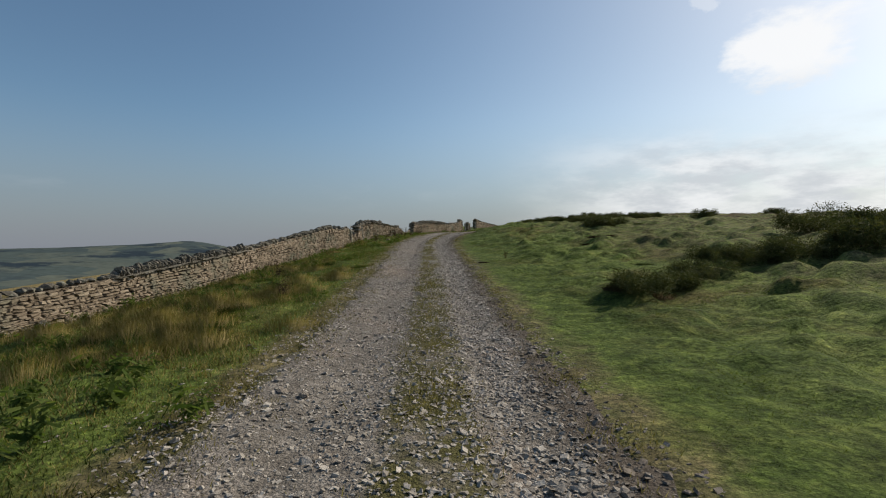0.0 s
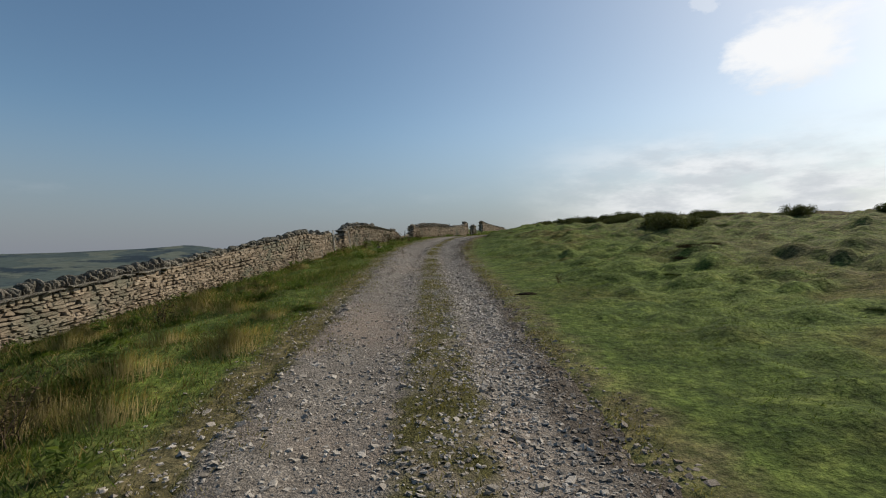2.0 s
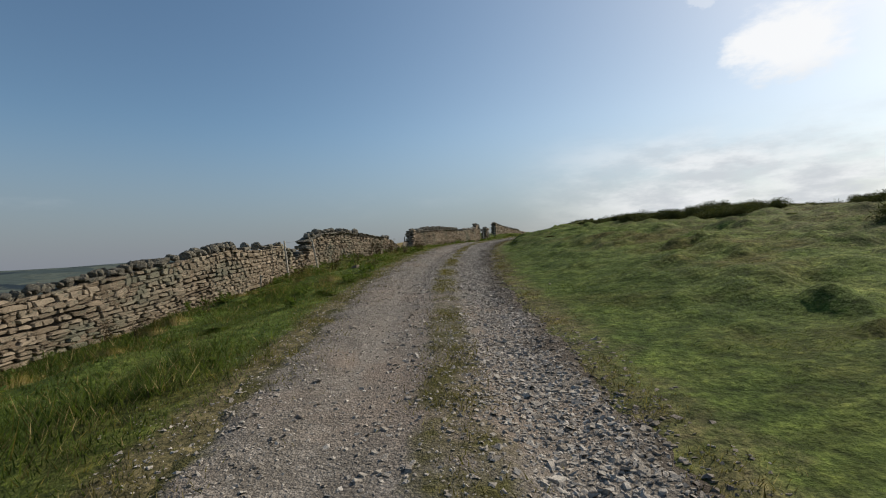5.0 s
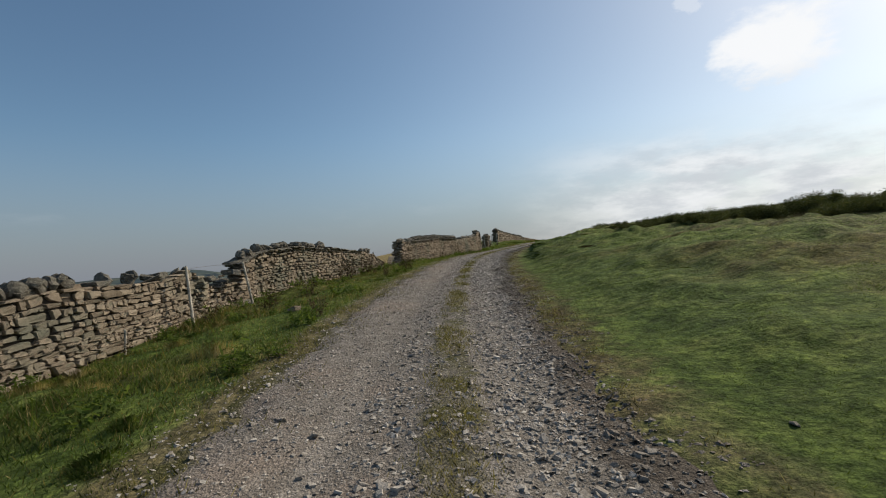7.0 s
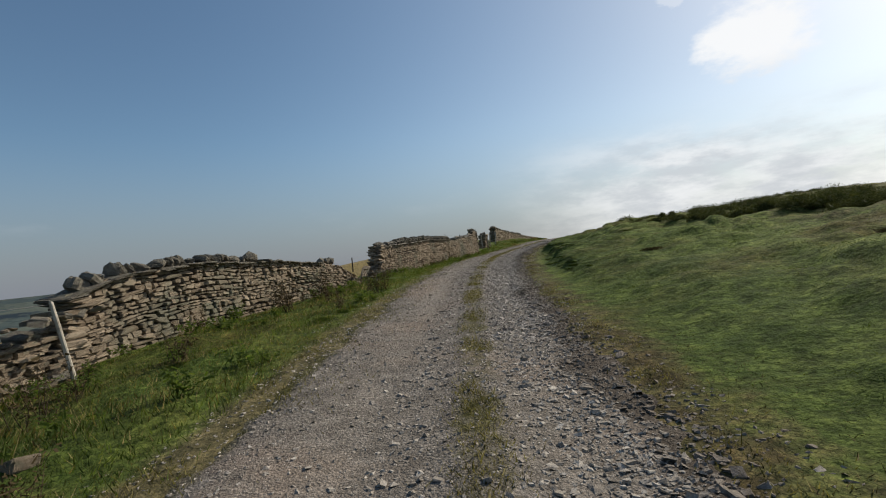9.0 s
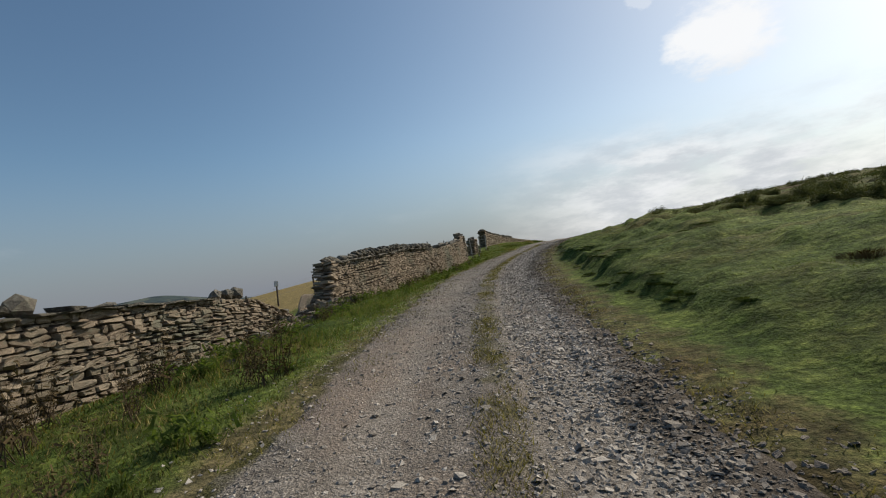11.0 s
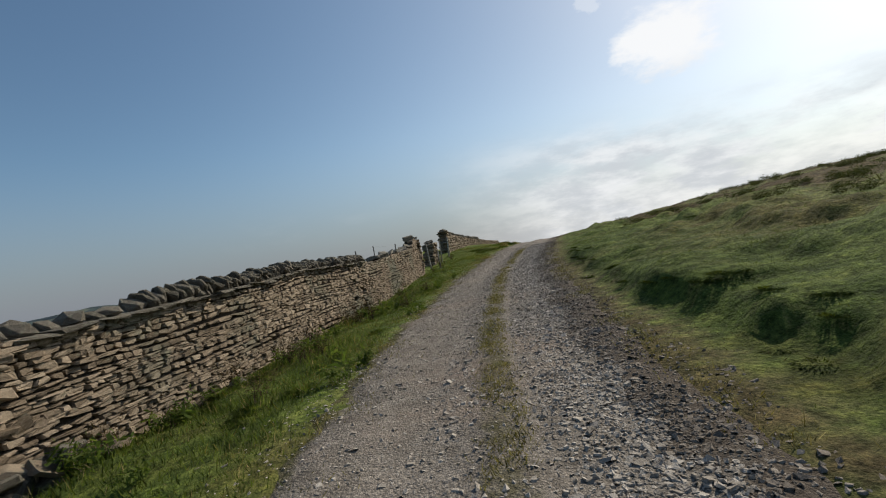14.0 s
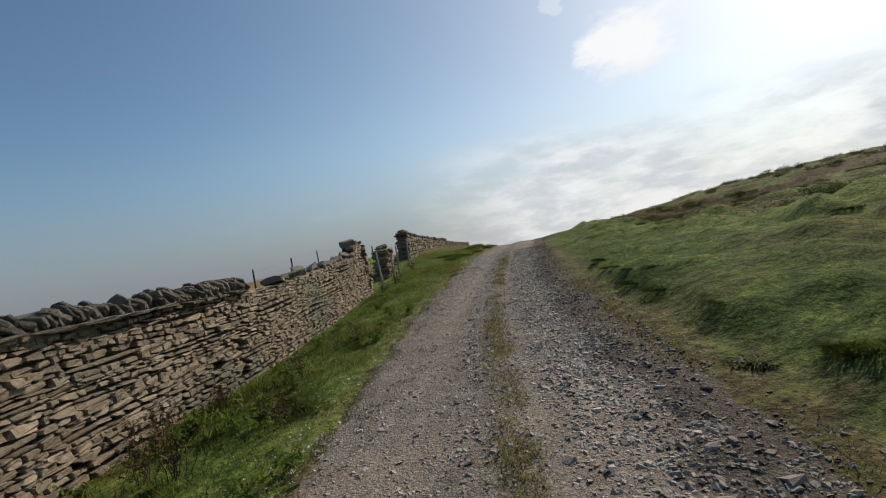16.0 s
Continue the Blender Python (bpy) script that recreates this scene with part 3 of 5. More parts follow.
STONES = [unit_stone(s) for s in range(14)] + [boulder(s) for s in range(6)] + [cope_slab(s) for s in range(10)]


def lay(places, picked, parent, mat_one, mat_joined, name, joined_name):
    """Stones at (variant, 4x4 array): those picked become pieces of their own, the rest one mesh."""
    meshes = {}
    V, F, n = [], [], 0
    for (k, m), own in zip(places, picked):
        if own:
            if k not in meshes:
                meshes[k] = mesh_from(name, *STONES[k], mat_one)
            ob = new(name, meshes[k])
            ob.parent = parent
            ob.matrix_basis = Matrix(m.tolist())
        else:
            v, f = STONES[k]
            V.append(v @ m[:3, :3].T + m[:3, 3])
            F.append(f + n)
            n += len(v)
    if V:
        ob = new(joined_name, mesh_from(joined_name, np.concatenate(V), np.concatenate(F), mat_joined))
        ob.parent = parent
        tagged(ob, kind="stuff")


def turned(at, size, ax, lean=0.0, roll=0.0, yaw=0.0):
    """A 4x4 array: size along the wall, through it and up; ax is the wall's heading in the plan."""
    m = Matrix.Translation(at) @ Matrix.Rotation(ax + yaw, 4, "Z") @ Matrix.Rotation(lean, 4, "Y") @ Matrix.Rotation(roll, 4, "X") @ Matrix.Diagonal((*size, 1))
    return np.array(m)


def wall_section(lo, hi, tops, copes, label, own_from, own_to, seed, course=0.08, thick=0.56, rough=1.0, holes=(), slump=(0.0, 0.0)):
    """A length of dry stone wall from y = lo to hi. tops: (y, z) of its body. copes: (lo, hi, kind) stretches of cope stones."""
    r = np.random.RandomState(seed)
    top = lambda y: np.interp(y, [t[0] for t in tops], [t[1] for t in tops])
    heading = lambda y: math.atan2(1.0, float(wall_x(y + 0.5) - wall_x(y - 0.5)))
    # the fill between the two faces, coloured dark to stand for shade in the gaps
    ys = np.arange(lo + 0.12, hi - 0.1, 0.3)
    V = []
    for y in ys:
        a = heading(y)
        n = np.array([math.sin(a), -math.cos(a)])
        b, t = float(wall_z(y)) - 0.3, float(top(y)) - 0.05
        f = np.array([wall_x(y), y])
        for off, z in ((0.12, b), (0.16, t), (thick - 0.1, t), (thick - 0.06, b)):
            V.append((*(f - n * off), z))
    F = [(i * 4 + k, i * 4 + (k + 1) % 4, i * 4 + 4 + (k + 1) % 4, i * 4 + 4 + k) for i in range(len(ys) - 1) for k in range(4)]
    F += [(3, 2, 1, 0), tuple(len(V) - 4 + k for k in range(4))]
    wall = tagged(new("dry_stone_wall", mesh_from("dry_stone_wall", V, F, SHADED_CORE)), label, "wall", kind="structure")
    places, own = [], []
    mean = np.mean([top(y) - wall_z(y) for y in ys])
    count = max(4, int(mean / course))
    for face in (0, 1):
        rows = count if face == 0 else count // 3
        cuts = np.r_[0, np.cumsum(r.uniform(0.5, 1.5, rows))]
        cuts /= cuts[-1]
        for c in range(rows):
            y = lo + r.uniform(-0.05, 0.1)
            while y < hi - 0.05:
                ln = r.choice([r.uniform(0.08, 0.16), r.uniform(0.15, 0.3), r.uniform(0.28, 0.48)], p=[0.28, 0.5, 0.22]) * (min(1.0, course / 0.066) if face == 0 else 2.2)
                a = heading(y)
                ym = y + ln * 0.5 * math.sin(a)
                wav = 0.085 * (vnoise(ym * 0.8, c * 0.35 + 9 * seed, 2) - 0.5)
                b, t = float(wall_z(ym)) - 0.08, float(top(ym))
                v0, v1 = np.clip(cuts[c] + wav * (c > 0), 0, 1), cuts[c + 1] + wav * (c < rows - 1)
                z0, z1 = b + (t - b) * v0, b + (t - b) * v1
                n = np.array([math.sin(a), -math.cos(a)])
                deep = r.uniform(0.2, 0.3)
                batter = 0.10 * (v0 + v1) / 2
                proud = r.normal(0, 0.022) * rough
                p = np.array([wall_x(ym), ym]) - n * ((batter - proud + deep / 2) if face == 0 else (thick - batter + proud - deep / 2))
                slope = float(top(ym + 0.6) - top(ym - 0.6)) / 1.2 * (v0 + v1) / 2 + float(wall_z(ym + 0.6) - wall_z(ym - 0.6)) / 1.2 * (1 - (v0 + v1) / 2)
                h = (z1 - z0) * r.choice([r.uniform(0.68, 0.95), r.uniform(0.95, 1.2)], p=[0.85, 0.15])
                y += ln * math.sin(a)
                if face == 0 and any(abs(ym - q[0]) < q[1] and q[2] < (z0 + z1) / 2 < q[3] for q in holes):
                    continue
                places.append((r.randint(14), turned((p[0], p[1], (z0 + z1) / 2), (ln * r.uniform(0.88, 0.97), deep, h), a + (math.pi if face else 0),
                                                     (-math.atan(slope) if face == 0 else math.atan(slope)) + r.normal(0, 0.05) * rough, r.normal(0, 0.06) * rough, r.normal(0, 0.07) * rough)))
                own.append(face == 0 and own_from < ym < own_to)
    for end, sign, fall in ((lo, -1, slump[0]), (hi, 1, slump[1])):
        z, foot, head = float(wall_z(end)) - 0.1, float(wall_z(end)), float(top(end))
        a = heading(end)
        n, way = np.array([math.sin(a), -math.cos(a)]), np.array([math.cos(a), math.sin(a)])
        while z < head - 0.03:
            h = r.uniform(0.05, 0.11)
            out = fall * max(0.0, 1 - (z - foot) / max(head - foot, 0.1)) ** 1.6 + r.uniform(-0.1, 0.1)
            for off in (0.14, 0.42):
                ln = r.uniform(0.22, 0.4)
                p = np.array([wall_x(end), end]) - n * (off + r.normal(0, 0.03)) + way * sign * (out - ln / 2 + 0.06 + r.uniform(-0.05, 0.05))
                places.append((r.randint(14), turned((p[0], p[1], z + h / 2), (ln, r.uniform(0.24, 0.34), h * 0.94), a, r.normal(0, 0.07), r.normal(0, 0.07), r.normal(0, 0.2))))
                own.append(False)
            z += h
    keep = [i for i, o in enumerate(own) if o]
    r.shuffle(keep)
    keep = set(keep[:300])
    lay(places, [i in keep for i in range(len(places))], wall, WALL_STONE, WALL_STONE_FAR, "stone", "stones")
    # cope stones, set on edge and leaning, or lying loose
    caps, capown = [], []
    for c_lo, c_hi, kind in copes:
        y = c_lo
        while y < c_hi:
            a = heading(y)
            n = np.array([math.sin(a), -math.cos(a)])
            mid = np.array([wall_x(y), y]) - n * (thick / 2 + 0.02)
            slope = math.atan(float(top(y + 0.5) - top(y - 0.5)))
            z = float(top(y))
            if kind in ("edge", "upright"):
                wd, ht = r.uniform(0.035, 0.085), r.uniform(0.2, 0.36) * (0.8 + 0.4 * float(vnoise(y * 1.3, seed, 2)))
                lean = r.normal(-0.55, 0.22) if kind == "edge" else r.normal(0.2, 0.14)
                caps.append((20 + r.randint(10), turned((mid[0], mid[1], z + ht * 0.4), (wd, r.uniform(0.3, 0.46), ht), a, -slope + lean, r.normal(0, 0.16), r.normal(0, 0.2))))
                y += wd / math.cos(lean) * r.uniform(0.95, 1.15)
            elif kind == "jumble":
                wd, ht = r.uniform(0.07, 0.2), r.uniform(0.16, 0.31)
                caps.append((r.choice([20 + r.randint(10), 14 + r.randint(6)], p=[0.65, 0.35]), turned((mid[0], mid[1], z + ht * 0.4), (wd, r.uniform(0.28, 0.44), ht), a, -slope + r.normal(-0.5, 0.4), r.normal(0, 0.18), r.normal(0, 0.35))))
                y += wd * r.uniform(0.9, 1.55)
            elif kind == "slab":
                wd = r.uniform(0.24, 0.55)
                caps.append((r.randint(14), turned((mid[0], mid[1], z + 0.0), (wd, thick + r.uniform(0.0, 0.12), r.uniform(0.03, 0.05)), a, -slope + r.normal(0, 0.035), r.normal(0, 0.03), r.normal(0, 0.08))))
                y += wd * 0.97
            elif kind == "round":
                wd, ht = r.uniform(0.14, 0.3), r.uniform(0.12, 0.2)
                caps.append((14 + r.randint(6), turned((mid[0], mid[1], z + ht * 0.42), (wd * 1.15, r.uniform(0.34, 0.5), ht * 1.2), a, -slope + r.normal(0, 0.3), r.normal(0, 0.15), r.normal(0, 0.3))))
                y += wd * r.uniform(0.9, 1.3)
            elif kind == "boulder":
                caps.append((14 + r.randint(6), turned((mid[0], mid[1], z + 0.14), (0.42, 0.44, 0.36), a, r.normal(0, 0.2), 0.0, r.normal(0, 0.4))))
                y += 0.5
            elif kind == "block":
                wd = r.uniform(0.24, 0.34)
                caps.append((14 + r.randint(6), turned((mid[0], mid[1], z + wd * 0.4), (wd * 1.2, 0.4, wd * 1.05), a, r.normal(0.4, 0.3), r.normal(0, 0.15), r.normal(0, 0.4))))
                y += wd * 1.05
            elif kind == "sparse":
                wd, ht = r.uniform(0.2, 0.42), r.choice([r.uniform(0.05, 0.1), r.uniform(0.12, 0.2)], p=[0.7, 0.3])
                caps.append((r.randint(20), turned((mid[0], mid[1], z + ht * 0.42), (wd, r.uniform(0.3, 0.45), ht), a, -slope + r.normal(-0.1, 0.2), r.normal(0, 0.15), r.normal(0, 0.5))))
                y += wd * r.uniform(1.1, 4.5)
            else:
                wd, ht = r.uniform(0.14, 0.34), r.uniform(0.06, 0.18)
                caps.append((r.randint(20), turned((mid[0], mid[1], z + ht * 0.45), (wd, r.uniform(0.25, 0.45), ht), a, -slope + r.normal(-0.1, 0.3), r.normal(0, 0.15), r.normal(0, 0.5))))
                y += wd * r.uniform(0.9, 2.6)
            capown.append(own_from - 8 < y < own_to + 4)
    lay(caps, capown, wall, COPE_STONE, COPE_STONE, "cope_stone", "cope_stones")
    return wall


wall_section(2, 34.3, [(2, -0.25), (5, -0.1), (10.8, 0.22), (14, 0.5), (17.6, 0.88), (20, 1.15), (22, 1.3), (24.4, 1.6), (28, 2.19), (30.6, 2.6), (32.6, 2.62), (33.3, 2.66), (33.9, 2.86), (34.3, 2.68)],
             [(2, 14, "round"), (14, 21.3, "slab"), (14, 21.3, "upright"), (21.3, 31.0, "jumble"), (31.6, 31.7, "upright"), (32.2, 32.3, "upright"), (32.9, 34.1, "loose"), (22, 33, "sparse")], "long dry stone field wall with uneven cope stones", 22, 34.3, 1, 0.07, rough=0.8)
wall_section(34.2, 36.2, [(34.2, 2.5), (35, 2.4), (36.2, 2.5)], [(34.3, 36, "loose")], "low broken stretch of dry stone wall", 34.2, 36.2, 2, 0.075, rough=1.5)
wall_section(36.1, 46.9, [(36.1, 3.0), (37, 3.3), (39, 3.5), (40.6, 3.45), (42, 3.44), (44.5, 3.31), (45.3, 3.2), (46.2, 2.85), (46.9, 2.5)], [(36.2, 36.8, "slab"), (36.4, 40.7, "jumble"), (36.2, 43.8, "slab"), (40.8, 41.1, "boulder"), (41.4, 43.6, "sparse"), (44.2, 44.75, "block")],
             "tall weathered dry stone wall with loose cope stones", 38, 47.3, 3, 0.062, rough=1.1, slump=(0.25, 0.3))
wall_section(48.5, 65.2, [(48.5, 3.9), (51.5, 4.07), (54.6, 4.29), (58.2, 4.34), (58.5, 4.28), (61, 4.5), (63.9, 4.72), (64.2, 5.1), (65.2, 5.12)],
             [(48.7, 50.4, "round"), (49.0, 58.0, "slab"), (50.4, 58.3, "edge"), (59.5, 65.1, "loose")], "well-built dry stone wall with slanting cope stones", 49, 57, 4, 0.05, rough=0.55, slump=(0.5, 0.0),
             holes=[(57.75, 0.09, 3.1, 3.65), (57.2, 0.12, 3.3, 3.42)])
wall_section(67.9, 69.0, [(67.9, 4.95), (69.0, 5.0)], [(68, 68.9, "loose")], "short standing stump of dry stone wall", 66, 70, 5)
wall_section(72.6, 92, [(72.6, 5.72), (73.6, 5.66), (75, 5.52), (80, 5.38), (92, 5.1)], [(72.7, 84, "jumble")], "distant dry stone wall beside the track", 72, 78, 6, 0.09)


# ---- loose stones on the track ----
def pebble(seed):
    """A small angular stone of 8 corners, about 1 m across, bedded on its flat underside."""
    r = np.random.RandomState(100 + seed)
    V = np.array([(x, y, z) for z in (-0.4, 0.4) for x, y in ((-0.5, -0.5), (0.5, -0.5), (0.5, 0.5), (-0.5, 0.5))]) * r.uniform(0.45, 1.1, (8, 3))
    F = np.array([(4, 5, 6), (4, 6, 7), (0, 1, 5), (0, 5, 4), (1, 2, 6), (1, 6, 5), (2, 3, 7), (2, 7, 6), (3, 0, 4), (3, 4, 7)])
    return V, F


def chip(seed):
    """The upper part of a half-buried stone: five corners."""
    r = np.random.RandomState(300 + seed)
    V = np.array([(0.5, 0, 0), (0, 0.5, 0), (-0.5, 0, 0), (0, -0.5, 0), (0.1, 0, 0.46)]) * r.uniform(0.7, 1.25, (5, 3)) + r.uniform(-0.14, 0.14, (5, 3))
    return V, np.array([(0, 1, 4), (1, 2, 4), (2, 3, 4), (3, 0, 4)])


PEBBLES = [pebble(k) for k in range(4)] + [chip(k) for k in range(8)]


def turns(r, n, tilt):
    """n rotation arrays: any heading, tilted by about tilt radians."""
    a, b, c = r.uniform(0, 2 * np.pi, n), r.normal(0, tilt, n), r.normal(0, tilt, n)
    ca, sa, cb, sb, cc, sc = np.cos(a), np.sin(a), np.cos(b), np.sin(b), np.cos(c), np.sin(c)
    o, i = np.zeros(n), np.ones(n)
    Z = np.stack([ca, -sa, o, sa, ca, o, o, o, i], 1).reshape(-1, 3, 3)
    X = np.stack([i, o, o, o, cb, -sb, o, sb, cb], 1).reshape(-1, 3, 3)
    Y = np.stack([cc, o, sc, o, i, o, -sc, o, cc], 1).reshape(-1, 3, 3)
    return Z @ X @ Y


def scatter(shapes, at, sizes, rot, r):
    """One array of places and one of faces for many small shapes."""
    kind = r.randint(len(shapes), size=len(at))
    V, F, n = [], [], 0
    for k, (v, f) in enumerate(shapes):
        i = np.where(kind == k)[0]
        if not len(i):
            continue
        p = np.einsum("nij,nvj->nvi", rot[i], v[None] * sizes[i][:, None, :]) + at[i][:, None, :]
        V.append(p.reshape(-1, 3))
        F.append((f[None] + (np.arange(len(i)) * len(v))[:, None, None]).reshape(-1, f.shape[1]) + n)
        n += p.shape[0] * p.shape[1]
    return np.concatenate(V), np.concatenate(F)


def build_gravel():
    r = np.random.RandomState(11)
    n = 225000
    y = 1.5 + 68 * r.rand(n) ** 1.08
    u = np.where(r.rand(n) < 0.35, r.normal(0.72, 0.36, n), r.uniform(-2.5, 1.75, n))
    x = u + track_x(y)
    crown = strip_amount(u, y)
    edge = 1 - 0.985 * sstep(beside(u, y) + 0.9 * (fbm(x * 2.5, y * 2.5, 3, 1) - 0.45), 1.05, np.where(u < 0, 2.0, 1.75))
    want = (0.5 + 0.5 * sstep(fbm(x * 1.3, y * 1.3, 3, 5), 0.32, 0.55)) * edge * (1 - 0.32 * crown) * (0.88 + 0.12 * sstep(u, -0.75, -0.25))
    i = r.rand(n) < want
    x, y, u = x[i], y[i], u[i]
    n = len(x)
    early = 1 - sstep(y, 8, 20)
    s = np.clip(np.exp(r.normal(-3.9, 0.38, n)), 0.012, 0.05) * (0.95 + 0.45 * np.maximum(np.maximum(sstep(u, -0.1, 0.5), 0.85 * early), 0.9 * np.exp(-(((u + 0.36) / 0.2) ** 2))))
    sizes = s[:, None] * r.uniform(0.65, 1.3, (n, 3)) * (1.15, 1.0, 0.5)
    z = np.maximum(track_height(x, y), quick_height(x, y)) + sizes[:, 2] * np.where(beside(u, y) > 1.3, -0.1, 0.12)
    V, F = scatter(PEBBLES, np.stack([x, y, z], 1), sizes, turns(r, n, 0.3), r)
    me = mesh_from("gravel", V, F, GRAVEL)
    add_mask(me, "soil", 0.6 * soil_amount(V[:, 0] - track_x(V[:, 1]), V[:, 1]))
    tagged(new("gravel", me), "loose grey limestone gravel strewn over the track", "gravel", kind="stuff")


def build_rocks():
    """Larger stones that lie on the track and along its edges."""
    r = np.random.RandomState(12)
    meshes = [mesh_from("rock", *boulder(40 + k), ROCK) for k in range(8)]
    spots = [(-1.72, 14.1, 0.2), (-1.84, 14.4, 0.15), (-1.7, 14.75, 0.11), (0.36, 14.9, 0.16), (0.62, 14.75, 0.13), (0.28, 10.0, 0.15), (0.72, 8.7, 0.14), (-1.6, 25.8, 0.1), (-0.83, 38.15, 0.08),
             (-0.82, 37.85, 0.07), (-1.67, 6.43, 0.17), (-1.55, 6.7, 0.1), (-1.8, 6.2, 0.08), (-1.9, 26.07, 0.1), (1.03, 5.6, 0.12), (-1.35, 4.1, 0.14), (-1.15, 4.0, 0.13), (-1.0, 4.3, 0.1), (0.1, 26.2, 0.14), (1.3, 25.5, 0.08), (0.95, 33, 0.12)]
    while len(spots) < 290:
        y = 2 + 58 * r.rand() ** 1.5
        u = r.choice([r.normal(0.75, 0.35), r.normal(-0.9, 0.4), r.uniform(-1.4, 1.45)])
        spots.append((u + float(track_x(y)), y, float(np.clip(np.exp(r.normal(-2.85 - 0.3 * min(y / 40, 1), 0.3)), 0.04, 0.13))))
    for x, y, s in spots:
        z = max(float(track_height(x, y)), float(ground_height(x, y)))
        ob = new("rock", meshes[r.randint(8)])
        ob.parent = ROAD
        ob.matrix_basis = Matrix.Translation((x, y, z + 0.06 * s)) @ Euler((r.normal(0, 0.25), r.normal(0, 0.25), r.uniform(0, 6.3))).to_matrix().to_4x4() @ Matrix.Diagonal((s * r.uniform(0.8, 1.25), s * 0.8, s * r.uniform(0.35, 0.6), 1))


build_gravel()
build_rocks()


# ---- grass ----
def blades(r, x, y, z, height, width, lean, segments=1, fall=None):
    """Grass blades that taper to a point and bend over. Returns places and triangles."""
    n = len(x)
    a, b = r.uniform(0, 2 * np.pi, n), r.uniform(0, 2 * np.pi, n)
    if fall is not None:
        b = fall + r.normal(0, 0.5, n)
        a = b + np.pi / 2
    side = np.stack([np.cos(a), np.sin(a), 0 * a], 1) * (width / 2)[:, None]
    out = np.stack([np.cos(b), np.sin(b), 0 * b], 1) * (height * lean)[:, None]
    base = np.stack([x, y, z], 1)
    up = np.stack([0 * x, 0 * x, height], 1)
    if segments == 1:
        V = np.stack([base - side, base + side, base + up + out], 1)
        F = np.array([(0, 1, 2)])
    else:
        mid = base + up * 0.6 + out * 0.3
        V = np.stack([base - side, base + side, mid + side * 0.75, mid - side * 0.75, base + up * (0.95 if fall is None else 0.8) + out], 1)
        F = np.array([(0, 1, 2), (0, 2, 3), (3, 2, 4)])
    return V.reshape(-1, 3), (F[None] + (np.arange(n) * V.shape[1])[:, None, None]).reshape(-1, 3)


def upward(me, per_blade, side=0.35, seed=3, roots=None, dome=None):
    """Shade soft blades like the sward they form: normals as of the ground at their roots, each blade turned a little its own way."""
    n = len(me.vertices)
    a = np.repeat(np.random.RandomState(seed).uniform(0, 2 * np.pi, n // per_blade), per_blade)
    nor = np.stack([side * np.cos(a), side * np.sin(a), np.ones(n)], 1)
    if dome is not None:
        nor[:, 0] += np.repeat(dome[0], per_blade)
        nor[:, 1] += np.repeat(dome[1], per_blade)
    if roots is not None:
        x, y = roots
        e = 0.08
        gx, gy = (quick_height(x + e, y) - quick_height(x - e, y)) / (2 * e), (quick_height(x, y + e) - quick_height(x, y - e)) / (2 * e)
        nor[:, 0] -= np.repeat(gx, per_blade)
        nor[:, 1] -= np.repeat(gy, per_blade)
    me.polygons.foreach_set("use_smooth", np.ones(len(me.polygons), dtype=bool))
    me.normals_split_custom_set_from_vertices((nor / np.linalg.norm(nor, axis=1)[:, None]).tolist())
    return me


